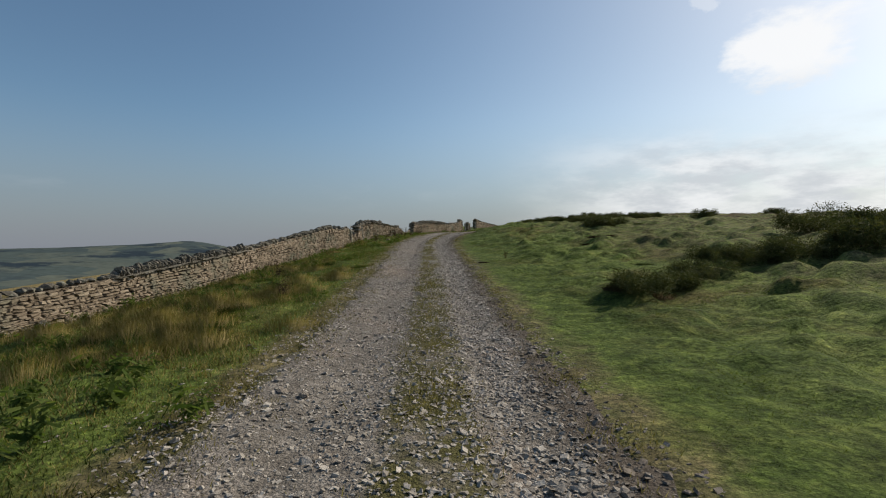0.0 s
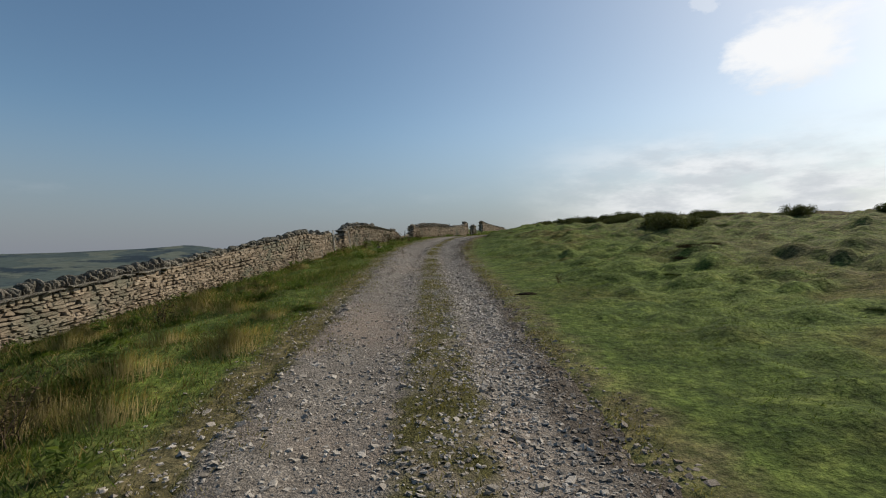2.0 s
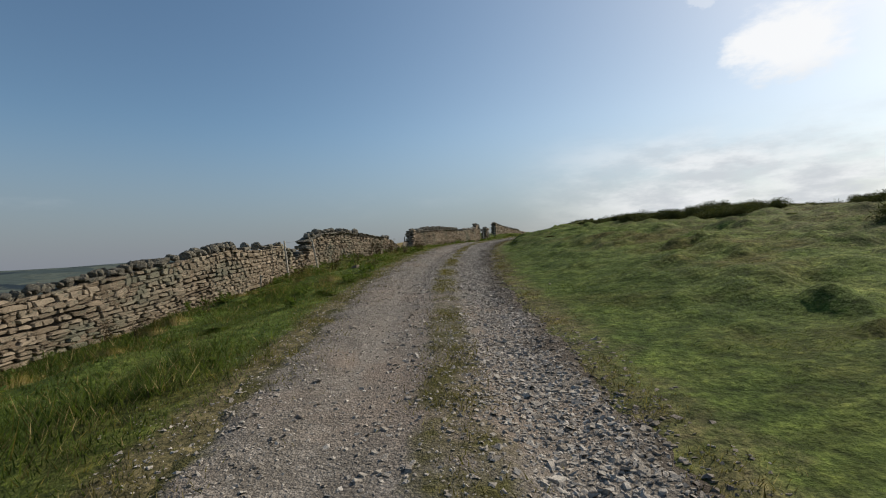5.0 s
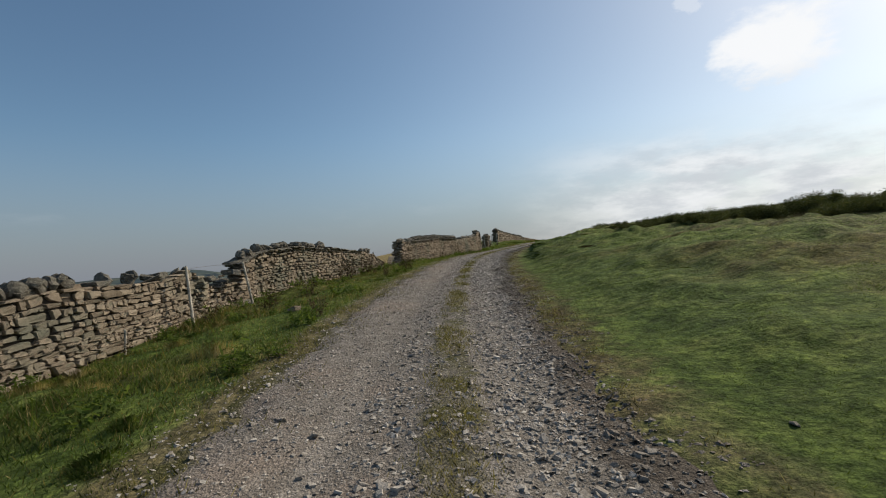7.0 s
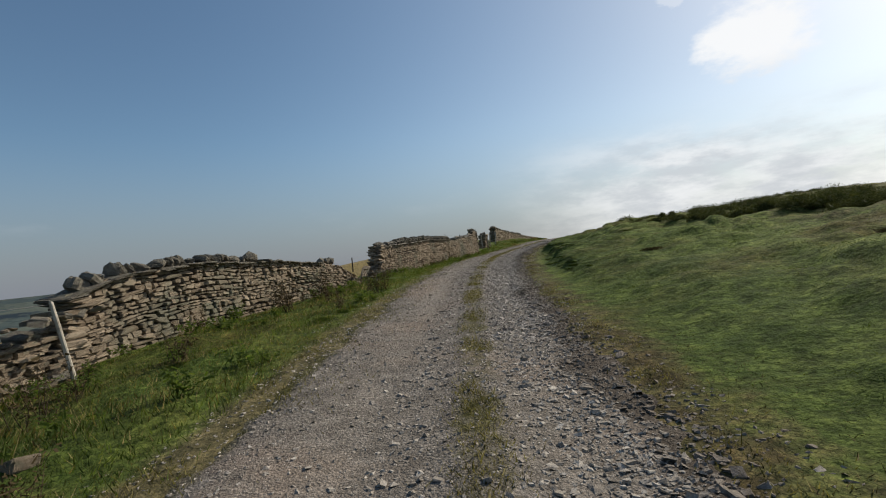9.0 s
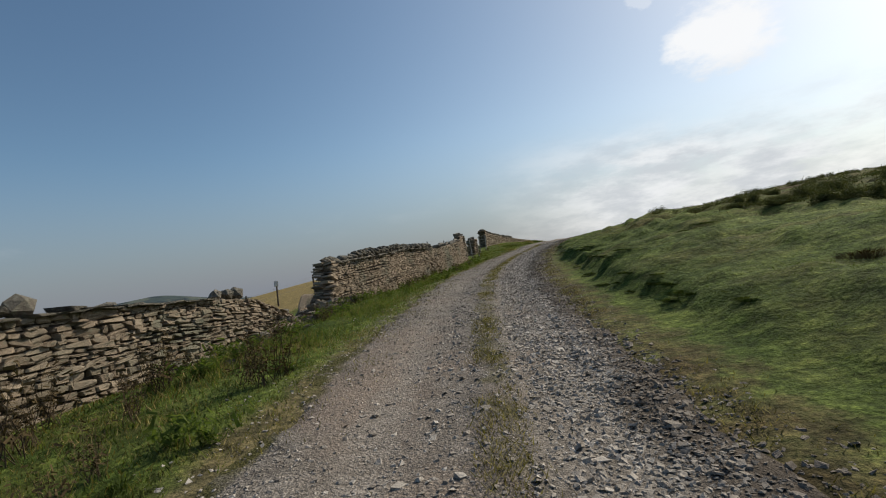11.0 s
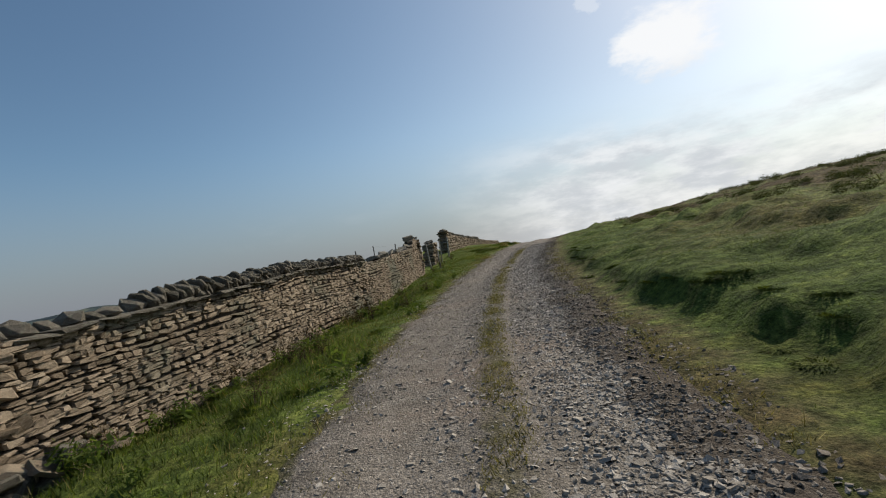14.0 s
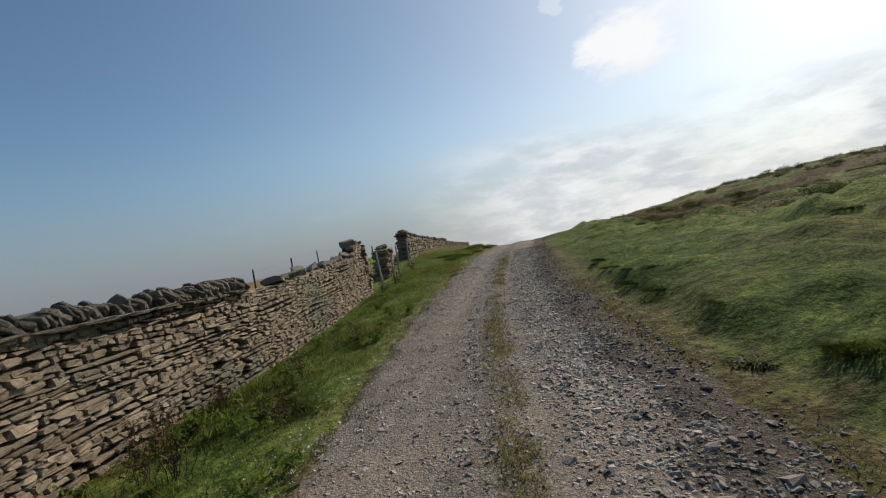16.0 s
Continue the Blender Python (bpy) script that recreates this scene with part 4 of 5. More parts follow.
def build_turf():
    r = np.random.RandomState(21)
    # short grazed grass beside the track, thickest close to it
    n = 1200000
    y = 1 + 74 * r.rand(n) ** 1.15
    side = r.rand(n) < 0.46
    u = np.where(side, -1.1 - 8.5 * r.rand(n) ** 1.4, 1.0 + 9 * r.rand(n) ** 2.0)
    x = u + track_x(y)
    ok = (x > wall_x(y) + 0.05) & (r.rand(n) < sstep(beside(u, y) + 0.5 * (fbm(x * 1.6, y * 1.6, 3, 2) - 0.5), np.where(u < 0, 1.15 - 0.2 * sstep(y, 34, 44), 1.0), np.where(u < 0, 2.05 - 0.3 * sstep(y, 34, 44), 1.8)))
    ok &= r.rand(n) < 0.55 + 0.45 * sstep(vnoise(x * 0.9, y * 0.9, 5), 0.25, 0.6)
    ok &= r.rand(n) > 0.6 * (u > 0) * sstep(y, 22, 32) * (1 - sstep(u, 1.6, 2.4))
    ok &= r.rand(n) > 0.75 * sstep(np.abs(land(x + 0.08, y) - land(x - 0.08, y)) / 0.16, 0.5, 1.1) * (u > 0)
    ok &= ~((y > 45.6) & (y < 48.6) & (x < wall_x(y) + 0.75))
    x, y, u = x[ok], y[ok], u[ok]
    n = len(x)
    left = u < 0
    # here it only sets how tall the blades grow
    lush_shade = sstep(fbm(x * 0.6, y * 0.6, 3, 6), 0.35, 0.65) * sstep(np.abs(u), 1.5, 2.8)
    h = np.where(left, 0.045 + (0.11 - 0.02 * sstep(y, 14, 26) - 0.05 * (1 - sstep(y, 6, 13))) * lush_shade, 0.014 + 0.01 * lush_shade) * np.exp(r.normal(0, 0.3, n))
    h = h * (0.75 + 0.6 * sstep(fbm(x * 2.6, y * 2.6, 2, 4), 0.34, 0.55))
    w = np.clip(0.006 + 0.0012 * np.maximum(np.abs(u) - 1.4, 0) + 0.005 * r.rand(n), 0.006, 0.016)
    lean, z = np.where(left, r.uniform(0.25, 1.0, n), r.uniform(0.6, 1.8, n)), quick_height(x, y) - 0.01
    pale = r.rand(n) < np.where(left, 0.14 - 0.08 * sstep(y, 36, 46) + 0.14 * (1 - sstep(y, 8, 16)) + 0.3 * (1 - 0.5 * sstep(y, 36, 46)) * sstep(fbm(x * 0.45, y * 0.45, 3, 1), 0.42, 0.62), 0.03 + 0.2 * sstep(fbm(x * 0.45, y * 0.45, 3, 1), 0.45, 0.65))
    pale |= ~left & (r.rand(n) < 0.6 * (1 - sstep(beside(u, y), 1.4, 2.5)))
    i = left & ~pale
    V, F = blades(r, x[i], y[i], z[i], h[i], w[i], lean[i])
    tagged(new("grass", upward(mesh_from("grass", V, F, BLADE), 3, 0.35, roots=(x[i], y[i]))), "shaggy green grass between the wall and the track", "grass", kind="stuff")
    i = ~left & ~pale
    V, F = blades(r, x[i], y[i], z[i] + 0.004, h[i], 0.65 * w[i], lean[i])
    tagged(new("grass", upward(mesh_from("grass", V, F, BLADE), 3, 0.2, roots=(x[i], y[i]))), "short grazed green grass on the pasture", "grass", kind="stuff")
    pale &= left
    V, F = blades(r, x[pale], y[pale], z[pale], 1.15 * h[pale], w[pale], lean[pale])
    tagged(new("pale_grass", upward(mesh_from("pale_grass", V, F, STRAW), 3, 0.5, roots=(x[pale], y[pale]))), "pale dry blades among the pasture grass", "grass", kind="stuff")
    # drier grass at the track's edges and on its crown
    n = 190000
    y = 1 + 66 * r.rand(n) ** 1.2
    where = r.rand(n)
    mid = np.interp(y, [0, 15, 28, 40, 55, 70], [0.2, 0.12, 0.05, 0.0, -0.1, -0.1])
    half = np.interp(y, [0, 14, 25, 35, 60], [0.36, 0.33, 0.23, 0.17, 0.16])
    u = np.where(where < 0.42, -1.4 - reach_left(y) + r.normal(0, 0.33, n), np.where(where < 0.6, 1.42 + r.normal(0, 0.13, n), mid + half * r.normal(0, 0.6, n)))
    x = u + track_x(y)
    ok = r.rand(n) < sstep(fbm(x * 2.2, y * 2.2, 3, 4), 0.34, 0.56)
    x, y, u = x[ok], y[ok], u[ok]
    n = len(x)
    z = np.maximum(quick_height(x, y), track_height(x, y)) - 0.01
    V, F = blades(r, x, y, z, 0.035 * np.exp(r.normal(0, 0.35, n)), 0.006 + 0.005 * r.rand(n), r.uniform(0.3, 1.3, n))
    tagged(new("dry_grass", upward(mesh_from("dry_grass", V, F, VERGE), 3, 0.5)), "thin dry grass along the edges and crown of the track", "grass", kind="stuff")
    # dark heather and rough grass on the hill
    n = 200000
    y, u = r.uniform(12, 85, n), np.where(r.rand(n) < 0.2, 1.35 + 1.0 * r.rand(n), 5 + 19 * r.rand(n))
    x = u + track_x(y)
    ok = r.rand(n) < sstep(fbm(x * 0.35, y * 0.35, 4, 3), 0.42, 0.6) * np.where(u < 3, 1.3 * sstep(y, 22, 32) * (1 - sstep(u, 1.8, 2.4)), sstep(u, edge_of_heath(y) - 0.8, edge_of_heath(y) + 1.2))
    x, y, near = x[ok], y[ok], u[ok] < 3
    n = len(x)
    V, F = blades(r, x, y, quick_height(x, y) - np.where(near, 0.006, 0.02), np.where(near, 0.02, 0.055) * np.exp(r.normal(0, 0.35, n)), np.where(near, 0.005, 0.011) + np.where(near, 0.004, 0.01) * r.rand(n), r.uniform(0.5, 1.6, n) + near)
    tagged(new("heath", upward(mesh_from("heath", V, F, HEATH), 3, 0.6, roots=(x, y))), "brown heathery rough grass on the hilltop", "heath", kind="stuff")


build_turf()


def tussock_mesh(seed, count, tall, spread_, mat, name="rush_tussock", wide=0.004, side=0.8, droop=0.8, bulge=1.3):
    r = np.random.RandomState(seed)
    a, d = r.uniform(0, 2 * np.pi, count), spread_ * np.sqrt(r.rand(count))
    x, y = d * np.cos(a), d * np.sin(a)
    V, F = blades(r, x, y, 0 * x - 0.03, tall * r.uniform(0.5, 1.1, count) * (1 - 0.35 * d / spread_), wide * (1 + 1.25 * r.rand(count)), r.uniform(0.1, droop, count) * (0.4 + 0.9 * d / spread_), 2, a)
    return upward(mesh_from(name, V, F, mat), 5, side, seed, dome=(bulge * x / spread_, bulge * y / spread_))


def build_tussocks():
    """Clumps of long pale grass on the verge by the wall, greener ones on the hill."""
    r = np.random.RandomState(31)
    pale = [tussock_mesh(50 + k, 420, 0.44, 0.46, STRAW, side=0.4, droop=1.0) for k in range(4)]
    green = [tussock_mesh(60 + k, 460, 0.15, 0.32, BLADE, wide=0.008, side=0.25, droop=2.6) for k in range(4)]
    low = [tussock_mesh(65 + k, 420, 0.075, 0.3, BLADE, wide=0.009, side=0.1, droop=4.0, bulge=0.5) for k in range(4)]
    brown = [tussock_mesh(68 + k, 700, 0.2, 0.36, HEATH, wide=0.005, side=0.25, droop=2.4) for k in range(2)]
    spots = []
    for x, y, n, sp in ((-3.7, 7.4, 14, 0.7), (-4.8, 8.8, 16, 0.9), (-6.2, 10.4, 14, 1.0), (-4.2, 10.6, 8, 0.7), (-5.3, 16.6, 8, 0.8), (-4.6, 12.5, 6, 0.9), (-6.9, 14.5, 7, 0.9), (-5.4, 20.3, 8, 1.0), (-6.4, 22.6, 7, 1.0), (-5.6, 31.8, 5, 0.7),
                        (-4.6, 28.0, 4, 0.8), (-6.4, 26.0, 5, 0.8)):
        spots += [(x + r.normal(0, sp * 1.1), y + r.normal(0, sp * 1.5), r.rand() < 0.62) for _ in range(int(n * 1.4))]
    spots += [(float(track_x(y)) + u, y, False) for y, u in zip(r.uniform(10, 66, 44), r.uniform(3.4, 13, 44)) if vnoise(u * 0.35, y * 0.35, 3) > 0.42]
    spots += [(float(track_x(y)) + 2.45 - 0.35 * float(sstep(y, 48, 54)) + r.normal(0, 0.2), y, False) for y in r.uniform(39, 60, 40)]
    spots += [(float(track_x(y)) - 2.3 + r.normal(0, 0.5), y, r.rand() < 0.3) for y in r.uniform(64, 82, 22)]
    spots += [(float(wall_x(y)) + 0.4 + f * (float(track_x(y)) - 2.2 - float(wall_x(y))), y, r.rand() < 0.2 and y < 34) for y, f in zip(r.uniform(10, 62, 56), r.rand(56))]
    for x, y, dry in spots:
        if x < wall_x(y) + 0.45:
            continue
        me = (pale if dry else low if x > track_x(y) else green)[r.randint(4)]
        s = r.uniform(0.75, 1.25) * (r.uniform(0.4, 1.1) if x > track_x(y) + 3.2 else r.uniform(0.4, 0.75) if x > track_x(y) else (0.85 if y < 20 else 0.55))
        ob = new("grass_tussock")
        ob.matrix_basis = Matrix.Translation((x, y, float(ground_height(x, y)))) @ Matrix.Rotation(r.uniform(0, 6.3), 4, "Z") @ Matrix.Diagonal((s, s, s * r.uniform(0.8, 1.15), 1))
        tagged(ob, "tall pale straw-coloured grass tussock on the verge" if dry else "rough green grass tussock on the pasture", "grass tussock", "grass tussocks", "thing")
        tagged(new("tuft", me), kind="stuff").parent = ob
    crest_spots = [(float(track_x(y)) - 1.9 - 1.6 * r.rand(), y, r.uniform(1.0, 1.7)) for y in r.uniform(70, 82, 16)]
    for x, y, s in (*crest_spots, (5.5, 18.5, 0.6), (5.9, 18.9, 0.75), (6.5, 18.9, 0.6), (6.9, 19.6, 0.6), (5.2, 34.6, 0.6), (5.7, 34.8, 0.8),
                    (4.3, 39.6, 0.7), (3.3, 8.9, 1.0), (3.8, 8.8, 1.0)):
        ob = new("grass_tussock")
        ob.matrix_basis = Matrix.Translation((x, y, float(ground_height(x, y)))) @ Matrix.Rotation(r.uniform(0, 6.3), 4, "Z") @ Matrix.Diagonal((s, s, s, 1))
        tagged(ob, "tall green rush tussock on the brow of the hill" if y > 60 else "dark brown dead grass tussock on the pasture", "grass tussock", "rush tussocks" if y > 60 else "brown tussocks", "thing")
        tagged(new("tuft", green[r.randint(4)] if y > 60 else brown[r.randint(2)]), kind="stuff").parent = ob


build_tussocks()


# ---- bushes and weeds ----
def stems(r, tips, base_r, mat, name):
    """Thin crooked stems from the foot to each tip, as three-sided tubes."""
    V, F, n = [], [], 0
    for t in tips:
        foot = np.array([r.normal(0, 0.06), r.normal(0, 0.06), -0.08])
        pts = [foot + (t - foot) * f + r.normal(0, 0.03, 3) * (f > 0) for f in (0, 0.35, 0.7, 1.0)]
        for k, p in enumerate(pts):
            rad = base_r * (1 - 0.28 * k)
            for j in range(3):
                V.append(p + rad * np.array([math.cos(2.1 * j), math.sin(2.1 * j), 0]))
        for k in range(3):
            for j in range(3):
                a, b = n + k * 3 + j, n + k * 3 + (j + 1) % 3
                F += [(a, b, b + 3), (a, b + 3, a + 3)]
        n += 12
    return mesh_from(name, np.array(V), np.array(F), mat)


def bush(seed, wide, tall, leaves, leaf=0.05):
    """A low spiny bush: an uneven crown of small leaves over crooked stems, at the origin."""
    r = np.random.RandomState(seed)
    lobes = [(r.uniform(-0.5, 0.5) * wide, r.uniform(-0.4, 0.4) * wide, tall * r.uniform(0.0, 0.55), r.uniform(0.2, 0.34) * wide) for _ in range(12)]
    pts = []
    while len(pts) < leaves:
        cx, cy, cz, rad = lobes[r.randint(12)]
        d = r.normal(0, 1, 3)
        d /= np.linalg.norm(d)
        p = np.array([cx, cy, cz]) + d * rad * r.uniform(0.35, 1.08) * np.array([1, 1, 0.75])
        if p[2] > -0.05:
            pts.append(p)
    pts = np.array(pts)
    n = len(pts)
    sprig = (np.array([(-0.3, -0.1, 0), (-0.3, 0.1, 0), (0.75, 0, 0.25)]), np.array([(0, 1, 2)]))
    V, F = scatter([sprig], pts, leaf * np.exp(r.normal(0, 0.4, n))[:, None] * np.ones((1, 3)), turns(r, n, 0.9), r)
    top = new("gorse_bush")
    crown = new("crown", mesh_from("crown", V, F, GORSE))
    crown.parent = top
    for l in lobes[:5]:
        new("stem", stems(r, [np.array(l[:3])], 0.02, TWIG, "stem")).parent = top
    return tagged(top, "dark green low gorse bush on the hillside", "bush", "gorse bushes", "thing")


def weed(seed, tall, dead):
    """A thistle-like plant: branching stems with small heads, or leaves while green."""
    r = np.random.RandomState(seed)
    tips = [np.array([r.normal(0, 0.16), r.normal(0, 0.16), tall * r.uniform(0.45, 1.05)]) for _ in range(12 if dead else 6)]
    top = new("dead_thistle" if dead else "leafy_weed")
    for t in tips:
        new("stem", stems(r, [t], 0.006, TWIG if dead else BLADE, "stem")).parent = top
    at = np.array([t * f + r.normal(0, 0.025, 3) for t in tips for f in np.linspace(0.25, 1.0, 18 if dead else 24)])
    n = len(at)
    leafy = (np.array([(-0.5, -0.15, 0), (0.5, -0.1, 0.15), (0.5, 0.1, 0.15), (-0.5, 0.15, 0)]), np.array([(0, 1, 2), (0, 2, 3)]))
    V, F = scatter([leafy], at, (0.04 if dead else 0.05) * np.exp(r.normal(0, 0.35, n))[:, None] * np.ones((1, 3)), turns(r, n, 0.7), r)
    lv = tagged(new("foliage", mesh_from("foliage", V, F, HEATH if dead else BLADE)), kind="stuff")
    lv.parent = top
    return tagged(top, "withered brown thistle standing by the wall" if dead else "leafy green weed in the verge", "plant", "withered thistles" if dead else "verge weeds", "thing")


def plant_out(makers, spots, r, lo=0.8, hi=1.2):
    """Set copies of some base plants on the ground at (x, y, size)."""
    used = set()
    for x, y, s in spots:
        k = r.randint(len(makers))
        m = Matrix.Translation((x, y, float(ground_height(x, y)))) @ Matrix.Rotation(r.uniform(0, 6.3), 4, "Z")
        f = s * r.uniform(lo, hi)
        if k not in used:
            used.add(k)
            makers[k].matrix_basis = m @ Matrix.Diagonal((f, f, f, 1))
            continue
        ob = copy_thing(makers[k], m)
        ob.scale = (f, f, f)


def build_plants():
    r = np.random.RandomState(41)
    bushes = [bush(70 + k, 1.3, 0.62, 9000, 0.068) for k in range(4)]
    plant_out(bushes, BUSHES, r, 0.9, 1.1)
    mounds = [bush(75 + k, 1.5, 0.42, 900, 0.13) for k in range(3)]
    for b in mounds:
        tagged(b, "low dark heather mound on the skyline", "bush", "heather mounds")
    far = [(float(track_x(y)) + u, y, s) for y, u, s in zip(r.uniform(40, 84, 46), r.uniform(11, 24, 46), r.uniform(0.3, 0.62, 46))]
    far += [(float(track_x(y)) + u, y, s) for y, u, s in zip(r.uniform(52, 92, 110), r.uniform(13, 30, 110), r.uniform(0.22, 0.5, 110))]
    far += [(float(track_x(y)) + float(edge_of_heath(y)) + u, y, s) for y, u, s in zip(r.uniform(40, 74, 60), r.uniform(0, 5, 60), r.uniform(0.2, 0.46, 60))]
    plant_out(mounds, far + [(13.5, 55, 0.6), (15, 52, 0.7), (16.5, 58, 0.6), (12, 58, 0.5)], r, 0.9, 1.1)
    thistles = [weed(80 + k, 0.6, True) for k in range(4)]
    plant_out(thistles, [(-2.05, 39.48, 1.1), (-2.25, 39.65, 0.9), (-1.95, 39.7, 0.8), (-2.56, 37.85, 0.7), (-2.46, 37.36, 0.7), (-3.78, 38.83, 1.1), (-3.9, 39.1, 0.9), (-3.44, 40.39, 1.2), (-2.3, 43.95, 0.7), (-4.4, 40.0, 1.2), (-2.89, 30.93, 0.7), (-3.0, 31.2, 0.7), (-4.7, 33.4, 0.9), (-0.85, 53.9, 0.7), (-1.2, 52.3, 0.8),
                         (-1.7, 51.2, 0.8), (-0.3, 55.6, 0.7), (0.2, 56.3, 0.7), (-2.5, 45.3, 0.7), (-3.3, 44.3, 0.6), (-3.0, 47.7, 0.8), (2.2, 17.0, 0.5), (-3.4, 10.1, 0.9), (-5.1, 15.0, 0.9), (2.9, 64.0, 0.8), (3.5, 66.0, 0.9), (4.5, 69.0, 0.9)] + [(float(wall_x(y)) + r.uniform(0.3, 2.4), y, r.uniform(0.5, 0.9)) for y in r.uniform(20, 58, 34)], r)
    weeds = [weed(90 + k, 0.24, False) for k in range(4)]
    spots = [(-2.7, 4.0, 1.1), (-3.0, 4.6, 1.2), (-3.4, 3.9, 1.3), (-2.4, 45.6, 0.9), (-2.5, 47.5, 1.2), (-2.2, 48.4, 1.3)]
    for _ in range(170):
        y = r.uniform(3, 62)
        w = float(wall_x(y))
        spots.append((w + 0.35 + r.rand() ** 1.6 * (float(track_x(y)) - 1.9 - w), y, r.uniform(0.6, 1.2)))
    plant_out(weeds, spots, r)


BUSHES = [(3.5, 8.6, 0.72), (6.1, 11, 0.70), (7.1, 11, 0.85), (7.9, 10.5, 1.00), (8.7, 10, 1.10), (10.6, 13.4, 1.20), (11.6, 13.2, 1.10), (7.8, 24.8, 1.10), (8.7, 24.9, 0.90), (8.5, 40.2, 0.73), (15.2, 34.8, 0.82), (14.5, 26.8, 0.80),
          (18.5, 27.2, 0.90), (10.2, 48.5, 0.30), (11.9, 43, 0.84), (12.4, 30.4, 0.90), (8.3, 47, 0.35), (10.7, 47.2, 0.61), (9, 40.3, 0.84), (9.1, 37.4, 0.82), (9.7, 35.4, 0.82), (10.5, 35, 0.91), (8.2, 49.2, 0.20), (10, 42, 0.84), (11.4, 38, 0.91), (12.6, 36.4, 0.91), (13.5, 40, 1.04), (17, 45, 0.95), (19, 50, 0.70), (7.7, 46.6, 0.35), (7.8, 45.2, 0.39), (7.9, 43.6, 0.58), (8.1, 42.2, 0.62), (8.3, 41, 0.68), (9, 41.2, 0.73), (8.7, 38.8, 0.64),
          (9.8, 38.8, 0.77), (10.2, 37.2, 0.82), (11.3, 36.2, 0.91), (9.8, 44, 0.73), (9, 45.4, 0.62), (9.4, 47.3, 0.30), (4.5, 9.7, 0.68), (5.4, 10.2, 0.70)]
build_plants()


# ---- posts, fence and fallen stones ----
def post_mesh(name, tall, rad, seed, mat, square=False):
    """A rough wooden stake with an uneven top, from 0.2 m under the ground."""
    r = np.random.RandomState(seed)
    n = 4 if square else 8
    V = []
    levels = [-0.2, 0.0, tall * 0.35, tall * 0.7, tall - 0.02, tall]
    for k, z in enumerate(levels):
        f = rad * (1.0 - 0.06 * k) * (0.8 if k == 5 else 1)
        V += [(f * math.cos(2 * math.pi * j / n + 0.4) + r.normal(0, rad * 0.06), f * math.sin(2 * math.pi * j / n + 0.4) + r.normal(0, rad * 0.06), z + (r.normal(0, 0.012) if k > 3 else 0)) for j in range(n)]
    bm = bmesh.new()
    vs = [bm.verts.new(v) for v in V]
    for k in range(5):
        for j in range(n):
            bm.faces.new((vs[k * n + j], vs[k * n + (j + 1) % n], vs[k * n + n + (j + 1) % n], vs[k * n + n + j]))
    bm.faces.new(vs[-n:])
    bm.faces.new(vs[n - 1 :: -1])
    me = bpy.data.meshes.new(name)
    bm.to_mesh(me)
    bm.free()
    me.materials.append(mat)
    return me


def wire_between(a, b, name="wire", rad=0.004, sag=0.03):
    V, F = [], []
    for k in range(9):
        f = k / 8
        p = Vector(a).lerp(Vector(b), f) - Vector((0, 0, sag * 4 * f * (1 - f)))
        V += [(p.x + rad * math.cos(2.1 * j), p.y, p.z + rad * math.sin(2.1 * j)) for j in range(3)]
    for k in range(8):
        for j in range(3):
            F.append((k * 3 + j, k * 3 + (j + 1) % 3, k * 3 + 3 + (j + 1) % 3, k * 3 + 3 + j))
    return mesh_from(name, np.array(V), np.array(F), WIRE)


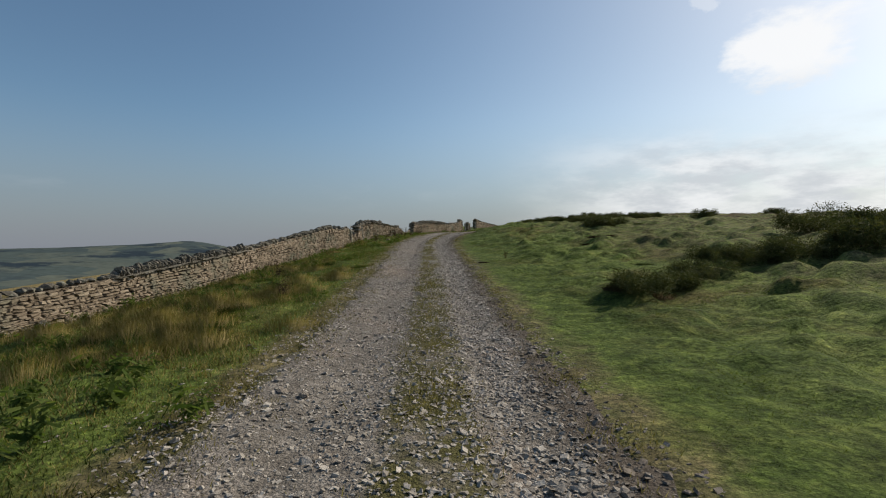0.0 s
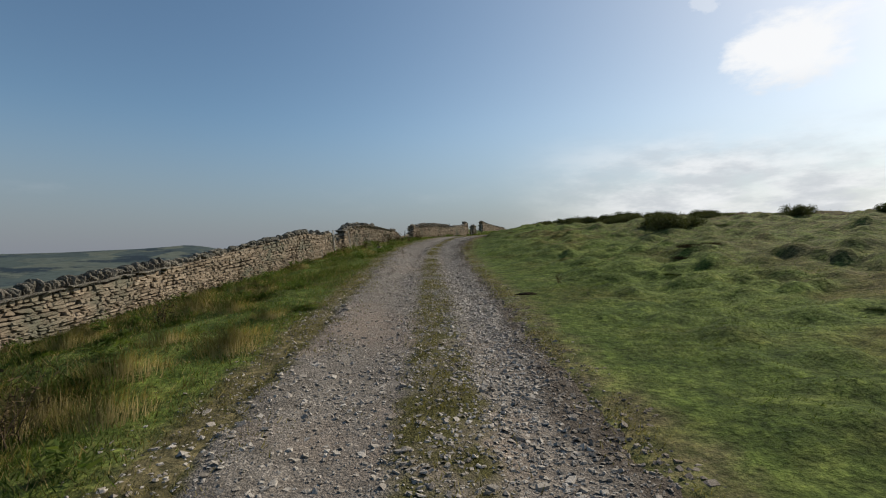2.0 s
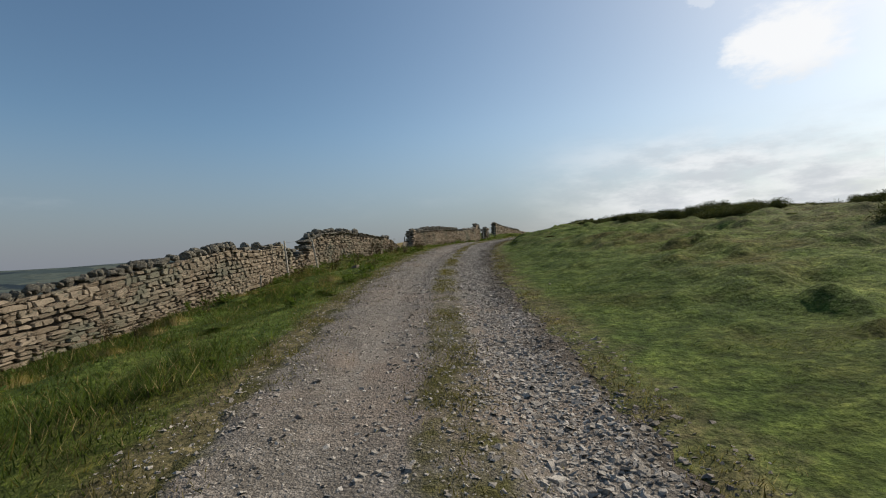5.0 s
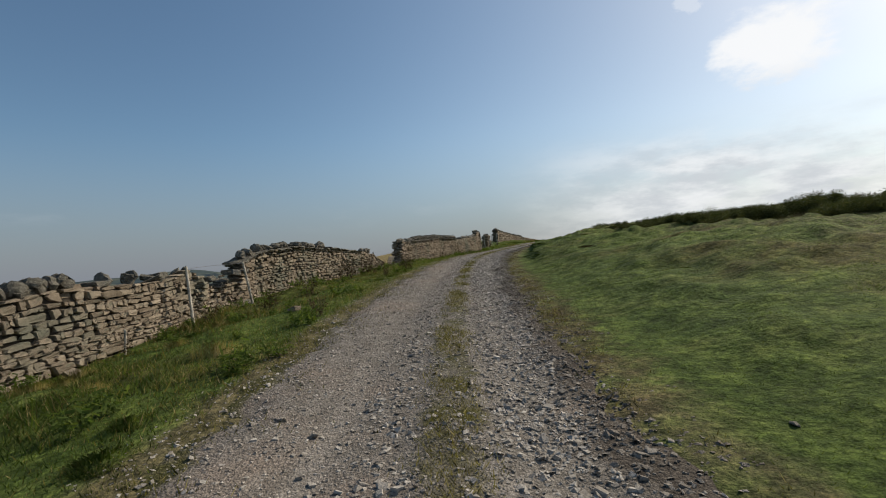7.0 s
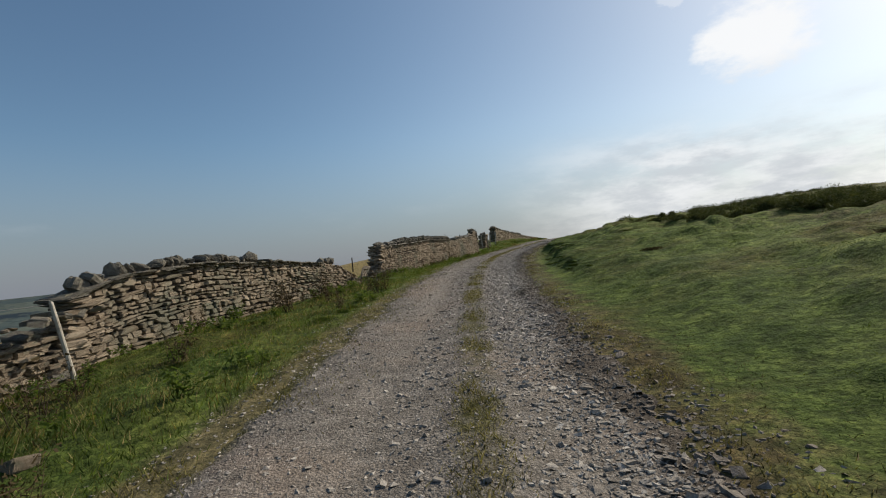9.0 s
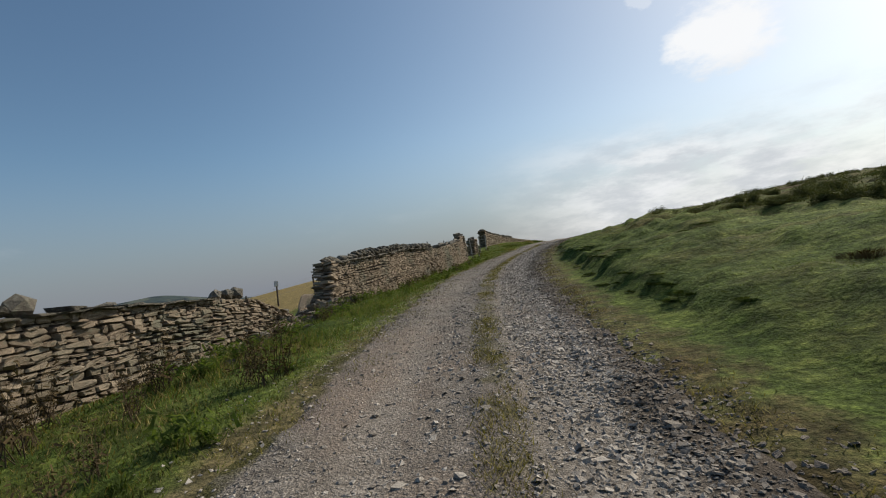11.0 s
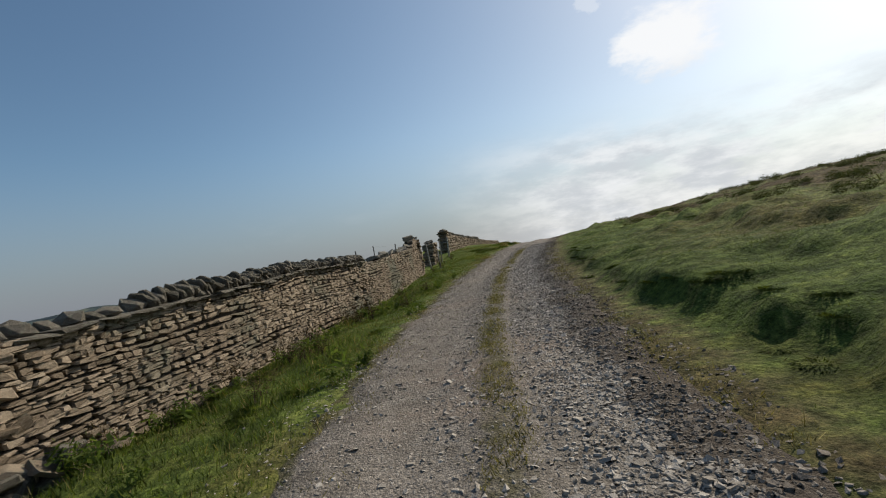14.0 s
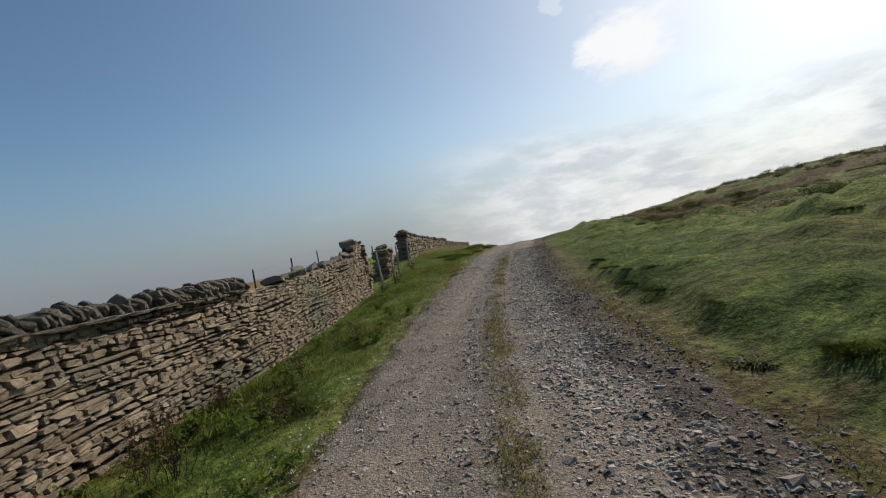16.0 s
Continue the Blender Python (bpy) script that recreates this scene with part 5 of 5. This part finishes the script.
def build_posts():
    for k, (x, y, tall, lx, ly, lab) in enumerate(((-6.2, 33.2, 1.3, -6, 2, "pale weathered wooden post leaning by the broken wall"), (-5.75, 35.35, 1.12, -10, -2, "pale weathered wooden post leaning against the wall end"),
                                                   (-6.45, 31.3, 0.45, 2, 0, "short broken stake in the grass by the wall"))):
        ob = new("wooden_post", post_mesh("wooden_post", tall, 0.036 if k < 2 else 0.025, 200 + k, POST_WOOD))
        ob.matrix_basis = pose(x, y, float(ground_height(x, y)), -ly, lx, 20 * k)
        tagged(ob, lab, "post", "weathered posts", "thing")
    stay = new("wire", wire_between((-6.33, 33.24, float(ground_height(-6.2, 33.2)) + 1.24), (-5.94, 35.3, float(ground_height(-5.75, 35.35)) + 1.06), sag=-0.02))
    tagged(stay, "thin rusty fence wire slung between two leaning posts", "wire", kind="thing")
    # posts in the gap of the far wall
    for k, (x, y, tall) in enumerate(((3.1, 66.3, 1.15), (3.95, 68.6, 1.1), (4.65, 70.6, 1.1), (3.5, 66.0, 0.9))):
        ob = new("wooden_post", post_mesh("wooden_post", tall, 0.04, 210 + k, POST_WOOD))
        ob.matrix_basis = pose(x, y, float(ground_height(x, y)), 2, -4 + 3 * k, 40 * k)
        tagged(ob, "grey wooden post in the gap of the wall", "post", "gap posts", "thing")
    # the wire fence in the field behind the wall
    fence = tagged(new("wire_fence"), "dark wooden post and wire fence in the field", "fence", kind="thing")
    spots = [(-9.7, 52.4), (-8.8, 55.2), (-8.6, 57.9), (-7.65, 59.4), (-6.4, 62.2), (-5.0, 65.3), (-3.5, 68.6), (-1.95, 72.0), (-0.62, 75.0), (0.55, 78.0), (2.2, 81.5), (4.0, 85.0)]
    tops = []
    for k, (x, y) in enumerate(spots):
        z = float(ground_height(x, y))
        ob = new("post", post_mesh("post", 1.15 if k == 3 else 0.98, 0.05, 220 + k, DARK_WOOD, k % 3 == 0))
        ob.parent = fence
        ob.matrix_basis = pose(x, y, z, 1.5 * math.sin(k * 2.3), 2.5 * math.cos(k * 1.7), 33 * k)
        tops.append((x, y, z + 0.95))
    for a, b in zip(tops, tops[1:]):
        for drop in (0.05, 0.4):
            w = new("wire", wire_between((a[0], a[1], a[2] - drop), (b[0], b[1], b[2] - drop)))
            w.parent = fence
    bm = bmesh.new()
    bmesh.ops.create_cube(bm, size=1.0, matrix=Matrix.Diagonal((0.2, 0.16, 0.3, 1)))
    bmesh.ops.bevel(bm, geom=bm.edges[:], offset=0.03, segments=2, affect="EDGES")
    me = bpy.data.meshes.new("marker_cap")
    bm.to_mesh(me)
    bm.free()
    me.materials.append(WHITE_PAINT)
    cap = tagged(new("marker_cap", me), "small white marker cap")
    cap.parent = fence
    cap.matrix_basis = pose(-7.64, 59.4, float(ground_height(-7.65, 59.4)) + 1.12, 0, 3, 25)


def build_rubble():
    """Fallen stones: where the wall has collapsed, and a few at its foot."""
    r = np.random.RandomState(55)
    meshes = [mesh_from("fallen_stone", *(boulder(60 + k) if k % 2 else unit_stone(60 + k, 0.2)), WALL_STONE if k % 3 else COPE_STONE) for k in range(8)]
    spots = []
    for _ in range(90):
        y = r.uniform(45.9, 48.9)
        off = r.normal(0.16, 0.36)
        heap = (0.2 + 0.5 * float(sstep(y, 46.8, 48.5))) * math.exp(-(off / 0.5) ** 2)
        spots.append((float(wall_x(y)) - 0.25 + off, y, heap * r.rand() ** 0.5, r.uniform(0.14, 0.42)))
    spots += [(-6.55, 30.22, 0.0, 0.42), (-2.37, 5.91, 0.0, 0.1), (-3.61, 31.96, 0.0, 0.22), (-2.45, 43.3, 0.0, 0.16), (-3.0, 41.2, 0.0, 0.14), (-2.6, 47.2, 0.0, 0.2), (-1.9, 51.4, 0.0, 0.16)]
    spots += [(-3.2, 47.0, 0.05, 0.4), (-3.0, 47.6, 0.05, 0.32), (-2.75, 48.3, 0.0, 0.3)]
    for _ in range(80):
        y = r.uniform(45.7, 48.6)
        off = abs(r.normal(0.3, 0.22))
        spots.append((float(wall_x(y)) + off, y, 0.3 * max(0.0, 1 - off / 0.6) * r.rand(), r.uniform(0.14, 0.4)))
    for _ in range(46):
        y = r.uniform(45.6, 47.6)
        spots.append((float(wall_x(y)) + r.uniform(-0.7, 0.6), y, 0.32 * r.rand(), r.uniform(0.22, 0.46)))
    for _ in range(30):
        y = r.uniform(44.4, 46.8)
        off = abs(r.normal(0.15, 0.3))
        spots.append((float(wall_x(y)) + off, y, 0.25 * max(0.0, 1 - off / 0.4) * r.rand(), r.uniform(0.2, 0.46)))
    for _ in range(26):
        y = r.uniform(34.3, 36.2)
        spots.append((float(wall_x(y)) + r.normal(0.0, 0.25), y, r.choice([0.0, 0.85]), r.uniform(0.14, 0.32)))
    for _ in range(16):
        y = r.choice([r.normal(11.6, 0.5), r.uniform(5, 58)])
        spots.append((float(wall_x(y)) + abs(r.normal(0.2, 0.2)), y, 0.0, r.uniform(0.12, 0.3)))
    for x, y, up, s in spots:
        ob = new("fallen_stone", meshes[r.randint(8)])
        ob.matrix_basis = pose(x, y, float(ground_height(x, y)) + up + s * 0.12, r.normal(0, 20), r.normal(0, 22), r.uniform(0, 360)) @ Matrix.Diagonal((s, s * r.uniform(0.6, 0.9), s * r.uniform(0.22, 0.5), 1))
        tagged(ob, "fallen grey wall stone lying in the grass" if up == 0 else "fallen grey wall stone in a heap", "stone", "fallen stones", "thing")
    # the flat slab that stands on edge in the collapse
    ob = new("fallen_slab", mesh_from("fallen_slab", *unit_stone(79, 0.26), WALL_STONE))
    ob.matrix_basis = pose(-3.36, 47.05, 2.9, -18, 24, 32) @ Matrix.Diagonal((0.34, 0.08, 0.48, 1))
    tagged(ob, "large flat stone slab standing on edge in the collapse", "stone", kind="thing")
    # a bare scrape in the turf at the track's edge
    bm = bmesh.new()
    bmesh.ops.create_icosphere(bm, subdivisions=3, radius=1.0)
    for v in bm.verts:
        v.co *= 1 + 0.5 * noise.noise(v.co * 2.6)
    me = bpy.data.meshes.new("earth_scrape")
    bm.to_mesh(me)
    bm.free()
    me.materials.append(PEAT)
    ob = new("earth_scrape", me)
    ob.matrix_basis = pose(1.3, 15.8, float(ground_height(1.3, 15.8)) - 0.012, 6, -4, 8) @ Matrix.Diagonal((0.2, 0.06, 0.05, 1))
    tagged(ob, "dark bare earth lip at the edge of the turf", "earth", kind="thing")


build_posts()
build_rubble()
